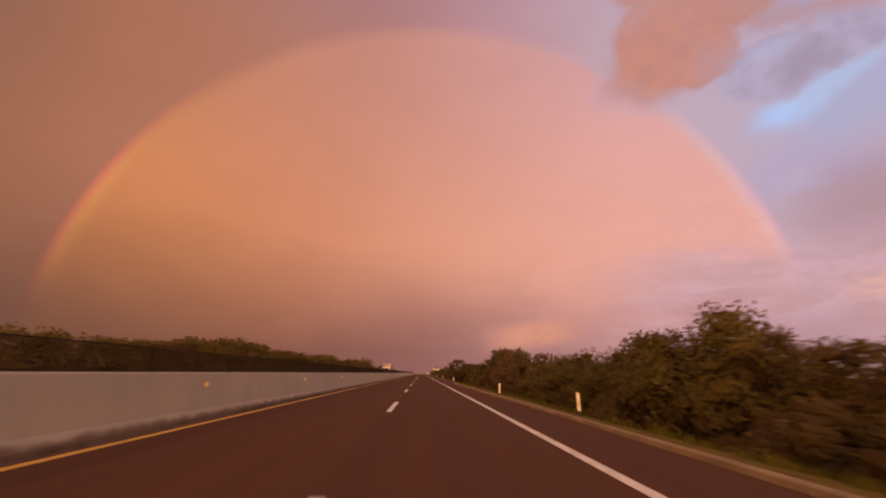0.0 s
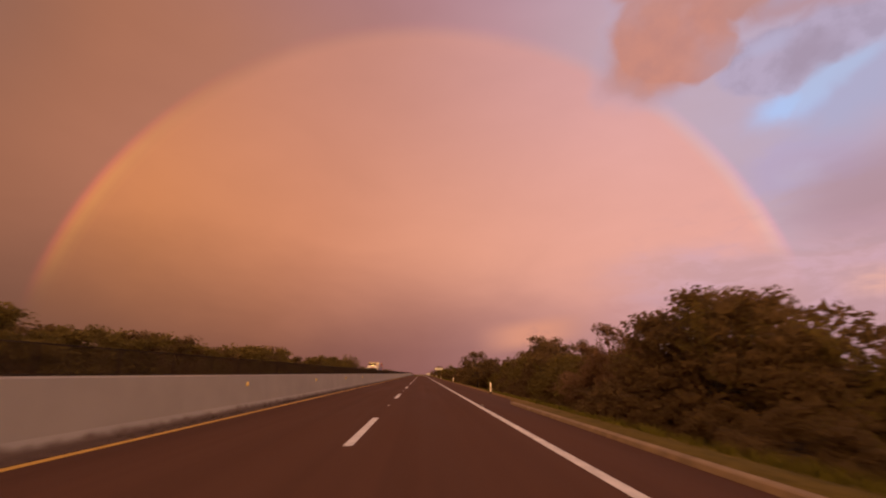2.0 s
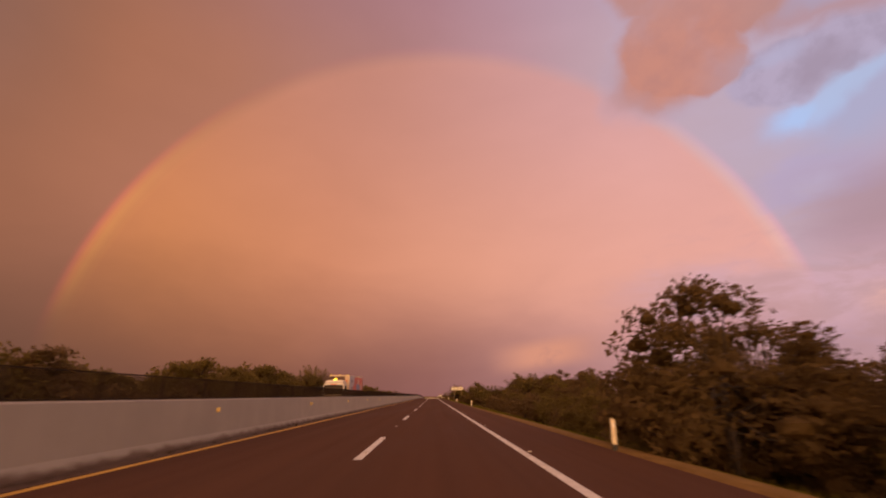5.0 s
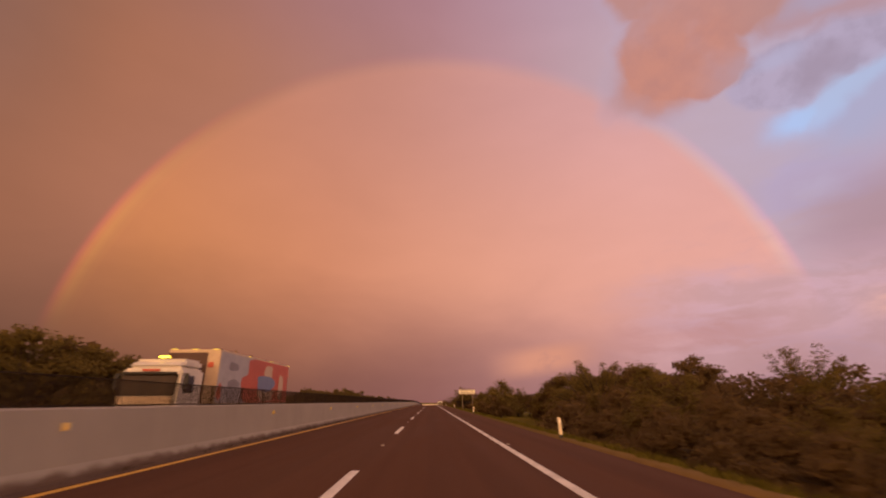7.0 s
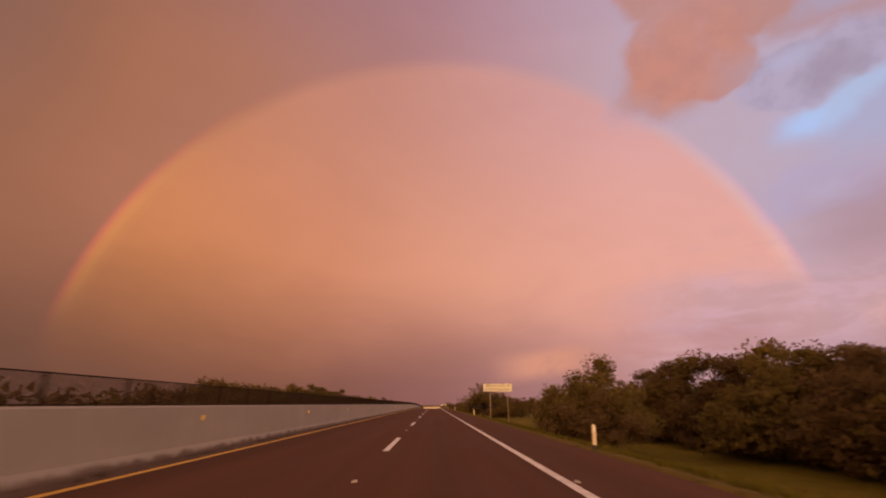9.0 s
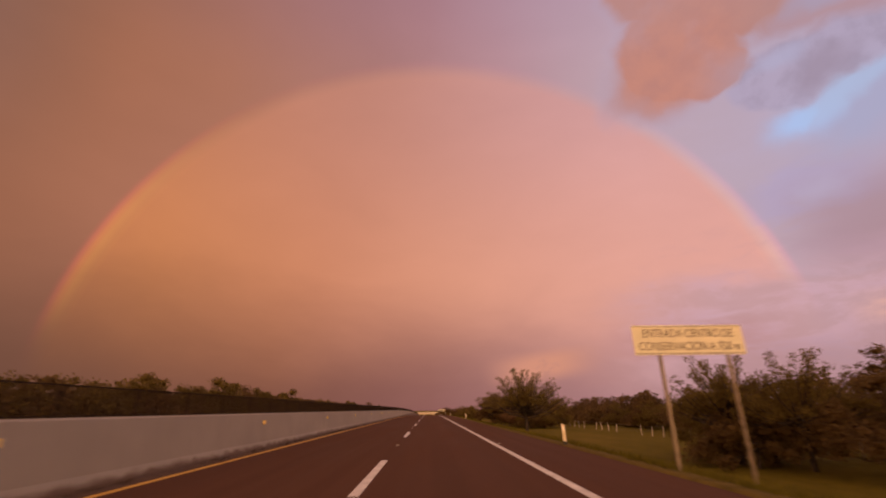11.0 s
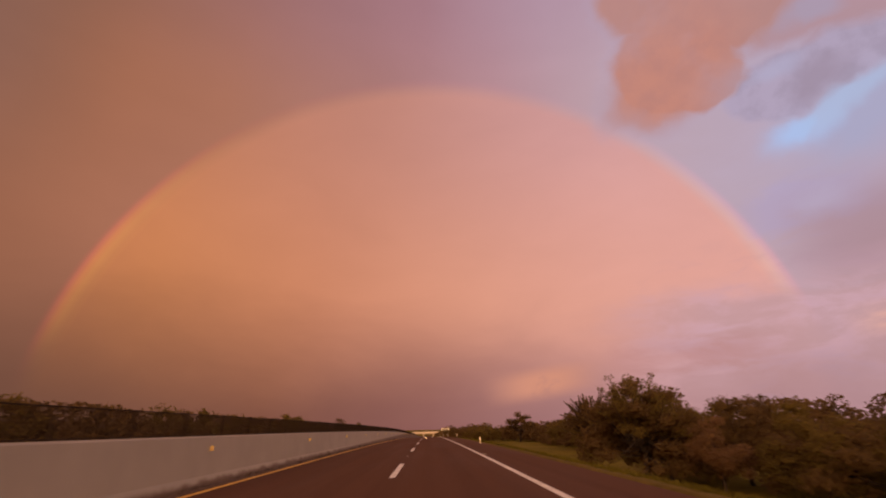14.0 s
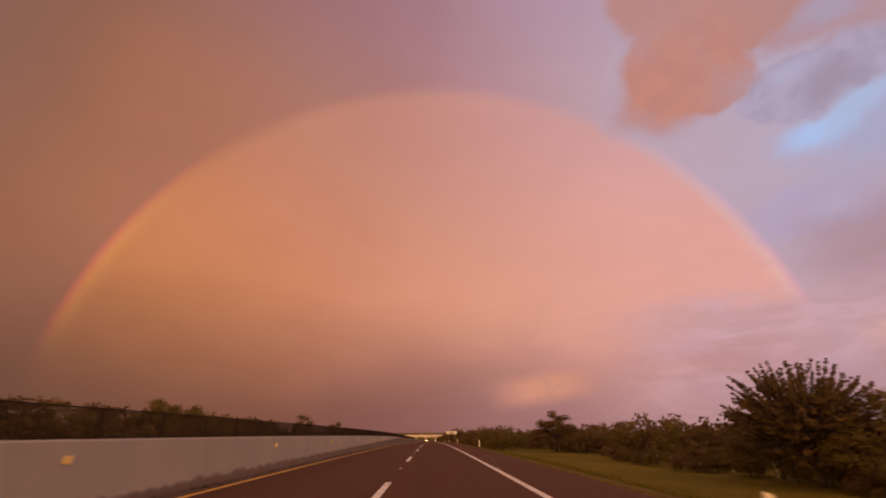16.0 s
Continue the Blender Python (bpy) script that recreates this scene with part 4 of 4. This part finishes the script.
def lorry(x, y):
    """A tractor with a box trailer that comes towards the traveller; its front is at y, its middle at x."""
    root = thing("lorry", "white lorry with a red and blue printed trailer, lamps lit", "lorry", (x, y, profile(y)))
    bm = bmesh.new()
    box(bm, (-1.22, 0.05, 0.95), (1.22, 2.15, 2.62), 0.10)
    for v in bm.verts:
        if v.co.y < 0.4 and v.co.z > 1.7:
            v.co.y += 0.22 * (v.co.z - 1.7)
    part("cab", bm, LORRY_WHITE, root)
    bm = bmesh.new()
    box(bm, (-1.12, 0.35, 2.60), (1.12, 2.10, 3.02), 0.12)
    for v in bm.verts:
        if v.co.y < 1.0 and v.co.z > 2.8:
            v.co.y += 0.35
    part("roof_fairing", bm, LORRY_WHITE, root)
    bm = bmesh.new()
    box(bm, (-1.12, 0.0, 1.50), (1.12, 0.16, 2.36), 0.03)
    for v in bm.verts:
        v.co.y += 0.16 * (v.co.z - 1.50)
    part("windscreen", bm, WINDSCREEN, root, "dark windscreen")
    part("sun_visor", box(bmesh.new(), (-1.08, -0.04, 2.34), (1.08, 0.22, 2.44), 0.03), DARK_TRIM, root)
    part("logo_panel", box(bmesh.new(), (-0.34, 0.10, 2.47), (0.34, 0.24, 2.56), 0.005), LORRY_RED, root, "red panel above the windscreen")
    part("grille", box(bmesh.new(), (-1.1, 0.0, 1.16), (1.1, 0.07, 1.47), 0.03), LORRY_CREAM, root, "cream panel under the windscreen")
    for z in (1.02, 1.08):
        part("grille_slat", box(bmesh.new(), (-0.95, 0.01, z), (0.95, 0.06, z + 0.045), 0.006), LORRY_MAROON, root, "dark red grille slat")
    part("bumper", box(bmesh.new(), (-1.24, -0.05, 0.42), (1.24, 0.45, 0.98), 0.06), LORRY_WHITE, root)
    for sx in (-1, 1):
        part("headlight", box(bmesh.new(), (sx * 0.98 - 0.18, -0.07, 0.70), (sx * 0.98 + 0.18, -0.04, 0.86), 0.01), GLASS_DARK, root)
        part("side_window", box(bmesh.new(), (sx * 1.225 - 0.012, 0.55, 1.62), (sx * 1.225 + 0.012, 1.35, 2.32), 0.008), GLASS_DARK, root)
        arm = part("mirror", box(bmesh.new(), (sx * 1.42 - 0.10, 0.25, 1.75), (sx * 1.42 + 0.10, 0.36, 2.40), 0.03), DARK_TRIM, root)
        part("mirror_arm", tube(bmesh.new(), (sx * 1.2, 0.3, 2.35), (sx * 1.40, 0.3, 2.38), 0.02), DARK_TRIM, arm)
    beacon = part("beacon", box(bmesh.new(), (-0.26, 0.85, 3.02), (0.26, 1.05, 3.07), 0.01), DARK_TRIM, root)
    part("lamp", box(bmesh.new(), (-0.22, 0.86, 3.07), (0.22, 1.04, 3.17), 0.03), AMBER_LAMP, beacon, "lit amber lamp bar")
    part("chassis", box(bmesh.new(), (-0.5, 0.6, 0.55), (0.5, 14.2, 0.95), 0.02), DARK_TRIM, root)
    for sx in (-1, 1):
        wheel(root, sx * 1.02, 1.15, 0.5, 0.3)
        for wy in (4.3, 5.6, 11.4, 12.7):
            wheel(root, sx * 1.0, wy, 0.5, 0.5)
        part("mudguard", box(bmesh.new(), (sx * 1.0 - 0.28, 3.7, 1.04), (sx * 1.0 + 0.28, 6.2, 1.10), 0.02), DARK_TRIM, root)
        part("side_skirt", box(bmesh.new(), (sx * 1.2 - 0.02, 6.5, 0.6), (sx * 1.2 + 0.02, 10.6, 1.12), 0.01), DARK_TRIM, root)
    trailer = part("trailer_box", box(bmesh.new(), (-1.26, 3.4, 1.15), (1.26, 14.4, 3.72), 0.035), LORRY_CREAM, root, "white box trailer")
    for name, mat, y0, y1 in (("print_panel", LORRY_PALE, 3.46, 7.6), ("print_panel", LORRY_RED, 7.6, 14.3)):
        part(name, box(bmesh.new(), (1.260, y0, 1.22), (1.264, y1, 3.62)), mat, trailer)
    # large soft-edged shapes of the print, one over the other
    prints = (
        (LORRY_RED, 6.3, 8.6, 1.26, 2.75), (LORRY_RED, 7.0, 8.4, 2.3, 3.58), (LORRY_SMOKE, 4.5, 5.7, 2.78, 3.2),
        (LORRY_SMOKE, 4.6, 6.0, 1.9, 2.35), (LORRY_RED, 3.5, 3.95, 1.3, 2.1), (LORRY_CREAM, 9.6, 11.0, 2.55, 3.42),
        (LORRY_CREAM, 8.8, 11.5, 1.32, 2.05), (LORRY_BLUE, 8.5, 11.5, 1.85, 2.78), (LORRY_CREAM, 12.3, 13.3, 1.45, 2.95))
    for layer, (mat, y0, y1, z0, z1) in enumerate(prints):
        bm, n = bmesh.new(), 28
        ring = []
        for k in range(n):
            c, q = math.cos(k * math.tau / n), math.sin(k * math.tau / n)
            wave = 1 + 0.07 * math.sin(3 * k * math.tau / n + layer) + 0.05 * math.sin(5 * k * math.tau / n + 2 * layer)
            ring.append(bm.verts.new((1.268 + 0.003 * layer, (y0 + y1) / 2 + (y1 - y0) / 2 * wave * math.copysign(abs(c) ** 0.75, c),
                                      min(max((z0 + z1) / 2 + (z1 - z0) / 2 * wave * math.copysign(abs(q) ** 0.75, q), 1.23), 3.61))))
        bm.faces.new(ring)
        part("print_shape", bm, mat, trailer)
    # thin darker sheet on the front; a cream strip stays bare at the right
    part("front_wall", box(bmesh.new(), (-1.24, 3.375, 1.2), (0.66, 3.396, 3.56)), LORRY_MAROON, trailer, "dark maroon sheet over most of the trailer front")
    part("front_panel", box(bmesh.new(), (0.72, 3.36, 2.85), (1.0, 3.395, 3.1), 0.005), LORRY_RED, trailer)
    for sx in (-1.0, 0.0, 1.0):
        part("marker_lamp", box(bmesh.new(), (sx - 0.14, 3.36, 3.70), (sx + 0.14, 3.42, 3.74), 0.01), MARKER_LAMP, trailer, "lit amber marker lamp")
    for wy in (7.0, 10.6, 14.2):
        part("marker_lamp", box(bmesh.new(), (1.25, wy - 0.07, 3.675), (1.29, wy + 0.07, 3.715), 0.01), MARKER_LAMP, trailer, "lit amber marker lamp")
    return root


lorry(-10.2, 143.8)


# ---------------------------------------------------------------- far traffic and overpass
CAR_GREY = material("car_grey", speckled((0.20, 0.20, 0.21), (0.26, 0.26, 0.27), 1.5, 12), 0.35)


def car(x, y, towards):
    root = thing("car", "grey car with its lamps on, far along the road", "car", (x, y, profile(y)), 0 if towards else 180, group="far cars")
    part("body", box(bmesh.new(), (-0.88, 0.0, 0.28), (0.88, 4.3, 0.86), 0.12), CAR_GREY, root)
    bm = bmesh.new()
    box(bm, (-0.78, 1.1, 0.84), (0.78, 3.7, 1.45), 0.12, 0.82)
    part("cabin", bm, GLASS_DARK, root, "dark glazed cabin")
    for sx in (-0.62, 0.62):
        part("headlight", box(bmesh.new(), (sx - 0.17, -0.03, 0.58), (sx + 0.17, 0.03, 0.74), 0.02), HEAD_LAMP, root, "lit white headlight")
        part("tail_light", box(bmesh.new(), (sx - 0.17, 4.27, 0.62), (sx + 0.17, 4.33, 0.78), 0.02), TAIL_LAMP, root, "bright amber tail light standing in for far headlights")
        for wy in (0.85, 3.4):
            wheel(root, sx * 1.2, wy, 0.31, 0.2)


car(-7.6, 640, True)
car(-11.0, 700, True)
car(-7.6, 560, True)
# added cars facing away; their tail lamps stand in for far headlights
car(-1.8, 620, False)
car(-2.0, 800, False)
car(4.6, 700, False)

BRIDGE = material("bridge_concrete", speckled((0.55, 0.50, 0.42), (0.68, 0.62, 0.53), 0.3, 4), 0.85)
OVER_Y = 885.0
deck = profile(OVER_Y)
overpass = thing("overpass", "pale concrete overpass with low parapets across the road", "bridge", (0, OVER_Y, deck))
part("deck", box(bmesh.new(), (-60, -5.0, 5.6), (60, 5.0, 6.3), 0.05), BRIDGE, overpass)
for gy in (-4.0, -1.4, 1.4, 4.0):
    part("girder", box(bmesh.new(), (-60, gy - 0.35, 4.6), (60, gy + 0.35, 5.6), 0.04), BRIDGE, overpass)
for py in (-4.85, 4.85):
    part("parapet", box(bmesh.new(), (-60, py - 0.13, 6.3), (60, py + 0.13, 7.2), 0.03), BRIDGE, overpass)
for px in (-17.0, -5.0, 7.5):
    part("pier", box(bmesh.new(), (px - 0.5, -4.2, -0.6), (px + 0.5, 4.2, 4.7), 0.08), BRIDGE, overpass)
for sx in (-1, 1):
    bm = bmesh.new()
    box(bm, (-5 + sx * 32 - 8, -12, -0.6), (-5 + sx * 32 + 8, 12, 5.5))
    for v in bm.verts:
        if v.co.z > 0:
            v.co.x += sx * 6
    tagged(part("abutment_bank", bm, GRASS), "grassy bank that carries the overpass", "bank", kind="structure").matrix_world = pose(0, OVER_Y, deck)


# ---------------------------------------------------------------- cloud sheet
CLOUD_AZIMUTH, CLOUD_ELEVATION, CLOUD_DISTANCE = 40.0, 33.0, 4000.0


def cloud_material():
    """Broken evening cloud: a warm mass, a grey-violet bank with a pale rim, and clear blue between them."""
    m = bpy.data.materials.new("evening_cloud")
    m.use_nodes = True
    g = Graph(m.node_tree)
    coord = g.mapped(g.node("ShaderNodeTexCoord").outputs["Object"], (0.0025, 0.0025, 0.0025))

    def warped(vec, scale, amount, detail):
        n = g.node("ShaderNodeTexNoise")
        g.link(vec, n.inputs["Vector"])
        n.inputs["Scale"].default_value, n.inputs["Detail"].default_value, n.inputs["Roughness"].default_value = scale, detail, 0.55
        shift = g.node("ShaderNodeVectorMath", operation="MULTIPLY_ADD")
        g.link(n.outputs["Color"], shift.inputs[0])
        shift.inputs[1].default_value, shift.inputs[2].default_value = (amount, amount, 0), (-amount / 2, -amount / 2, 0)
        add = g.node("ShaderNodeVectorMath", operation="ADD")
        g.link(vec, add.inputs[0])
        g.link(shift.outputs[0], add.inputs[1])
        return add.outputs[0]

    billow = warped(warped(coord, 1.1, 0.6, 2.0), 3.4, 0.16, 3.0)
    xyz = g.node("ShaderNodeSeparateXYZ")
    g.link(billow, xyz.inputs[0])
    x, y, _ = xyz.outputs

    def blob(cx, cy, rx, ry, turn=0.0):
        c, s = math.cos(radians(turn)), math.sin(radians(turn))
        ax, ay = g.math("SUBTRACT", x, cx), g.math("SUBTRACT", y, cy)
        dx = g.math("DIVIDE", g.math("ADD", g.math("MULTIPLY", ax, c), g.math("MULTIPLY", ay, s)), rx)
        dy = g.math("DIVIDE", g.math("SUBTRACT", g.math("MULTIPLY", ay, c), g.math("MULTIPLY", ax, s)), ry)
        return g.math("SQRT", g.math("ADD", g.math("MULTIPLY", dx, dx), g.math("MULTIPLY", dy, dy)))

    tone = g.noise(coord, 2.2, 5, 0.55)
    soft = g.noise(coord, 0.9, 3, 0.5)
    colour, alpha = lin(178, 162, 186), None

    def over(mask, col):
        nonlocal colour, alpha
        colour = g.mix(mask, colour, col)
        alpha = mask if alpha is None else g.math("MAXIMUM", alpha, mask)

    # open sky between the clouds, bluest along the torn edge
    over(g.math("MULTIPLY", g.span(blob(1.7, -0.95, 1.5, 1.05, 20), 1.15, 0.25), 0.85), lin(165, 167, 198))
    over(g.math("MULTIPLY", g.span(blob(0.90, -0.98, 0.85, 0.44, 22), 1.2, 0.15), 0.95), lin(170, 192, 234))
    over(g.math("MULTIPLY", g.span(blob(1.65, -0.66, 0.90, 0.34, 24), 1.2, 0.3), 0.75), lin(170, 188, 222))
    over(g.math("MULTIPLY", g.span(blob(0.95, -2.3, 0.65, 0.40, 15), 1.2, 0.1), 0.45), lin(190, 181, 206))
    # the grey-violet bank, pale where it faces the light
    bank = g.math("MINIMUM", blob(0.80, -0.16, 0.78, 0.60), blob(1.62, -0.02, 0.85, 0.56, 18))
    over(g.math("MULTIPLY", g.span(bank, 1.12, 0.80), 0.92), g.mix(g.span(tone, 0.36, 0.62), lin(163, 148, 170), lin(175, 160, 184)))
    over(g.math("MULTIPLY", g.span(blob(1.36, -0.30, 0.55, 0.36, 20), 1.15, 0.3), 0.75), lin(153, 135, 154))
    over(g.math("MULTIPLY", g.span(blob(0.78, 0.12, 0.55, 0.24, 10), 1.2, 0.2), 0.75), lin(175, 169, 197))
    # thin warm haze above the bank, with a paler gap in it
    over(g.math("MULTIPLY", g.span(blob(1.75, 0.95, 1.7, 0.66, 0), 1.12, 0.7), 0.9), lin(176, 138, 144))
    over(g.math("MULTIPLY", g.span(blob(1.42, 0.80, 0.46, 0.26, 0), 1.25, 0.3), 0.75), lin(166, 153, 176))
    # the warm mass
    mass = g.math("MINIMUM", g.math("MINIMUM", blob(-0.05, 2.45, 1.62, 1.30), blob(-0.58, 0.98, 1.16, 1.12)), blob(0.55, 1.35, 0.85, 0.72, 20))
    mass = g.math("MINIMUM", mass, blob(-0.25, 0.42, 0.72, 0.58, 8))
    foot = blob(-1.2, 0.42, 1.15, 0.85, -8)
    warm = g.mix(g.span(tone, 0.30, 0.70), lin(186, 128, 117), lin(196, 133, 117))
    warm = g.mix(g.span(y, 0.9, 2.3, 0.0, 0.7), warm, lin(180, 134, 130))
    warm = g.mix(g.span(x, 0.0, 0.9, 0.0, 0.7), warm, lin(176, 134, 132))
    warm = g.mix(g.math("MULTIPLY", g.span(x, -0.7, 0.4), g.span(y, 0.8, 0.0)), warm, lin(178, 142, 148))
    over(g.math("MULTIPLY", g.span(foot, 1.1, 0.35), 0.9), lin(187, 134, 127))
    over(g.math("MULTIPLY", g.span(mass, 1.12, 0.78), g.span(soft, 0.3, 0.5, 0.88, 0.97)), warm)
    e = g.node("ShaderNodeEmission")
    g.link(colour, e.inputs[0])
    mix = g.node("ShaderNodeMixShader")
    g.link(alpha, mix.inputs[0])
    g.link(g.node("ShaderNodeBsdfTransparent").outputs[0], mix.inputs[1])
    g.link(e.outputs[0], mix.inputs[2])
    g.link(mix.outputs[0], g.node("ShaderNodeOutputMaterial").inputs[0])
    return m


_a, _e = radians(CLOUD_AZIMUTH), radians(CLOUD_ELEVATION)
cloud_way = Vector((math.sin(_a) * math.cos(_e), math.cos(_a) * math.cos(_e), math.sin(_e)))
cloud = mesh_object("cloud_backdrop", [(-1500, -1400, 0), (1700, -1400, 0), (1700, 1700, 0), (-1500, 1700, 0)], [(0, 1, 2, 3)], cloud_material())
cloud.matrix_world = look(Vector((1.2, 150.0, 1.2)) + cloud_way * CLOUD_DISTANCE, Vector((1.2, 150.0, 1.2)) + cloud_way * 5000)
tagged(cloud, "high orange and grey-violet evening cloud", "cloud", kind="structure")


# ---------------------------------------------------------------- grass and weeds
def tufts(name, spots, blades, tall, mat, label, seed, lean=0.5):
    rs = np.random.RandomState(seed)
    verts, faces = [], []
    for x, y, z, k in spots:
        for _ in range(blades):
            a, h = rs.uniform(0, math.tau), tall * k * rs.uniform(0.5, 1.2)
            bx, by = x + rs.uniform(-0.1, 0.1), y + rs.uniform(-0.1, 0.1)
            dx, dy = math.cos(a), math.sin(a)
            w = 0.012 + 0.012 * rs.rand()
            i = len(verts)
            verts += [(bx - dy * w, by + dx * w, z - 0.02), (bx + dy * w, by - dx * w, z - 0.02), (bx + dx * h * lean, by + dy * h * lean, z + h)]
            faces.append((i, i + 1, i + 2))
    return tagged(mesh_object(name, verts, faces, mat), label, "grass", kind="stuff")


rs = np.random.RandomState(3)
spots = []
for _ in range(15000):
    y = rs.uniform(2, 335)
    x = 6.2 + 8.5 * rs.rand() ** 1.6
    # the verge is bare and dry beside the kerb on one stretch
    if 72 < y < 122 and x < 8.6 + 1.2 * noise.noise((x * 0.7, y * 0.3, 5.0)):
        continue
    spots.append((x, y, terrain(x, y), 0.6 + 0.6 * noise.noise((x * 0.4, y * 0.2, 0)) + 0.5))
tufts("verge_grass", spots, 5, 0.16, BLADE, "short damp grass on the verge", 8)
spots = []
for _ in range(2600):
    y = rs.uniform(2, 330)
    if noise.noise((y * 0.35, 9.0, 0)) > -0.1:
        spots.append((-4.43 + 0.03 * rs.randn(), y, profile(y) + 0.0, 0.5 + rs.rand()))
tufts("barrier_weeds", spots, 4, 0.09, WEED, "dark dry weeds and grit along the barrier foot", 12, 0.8)
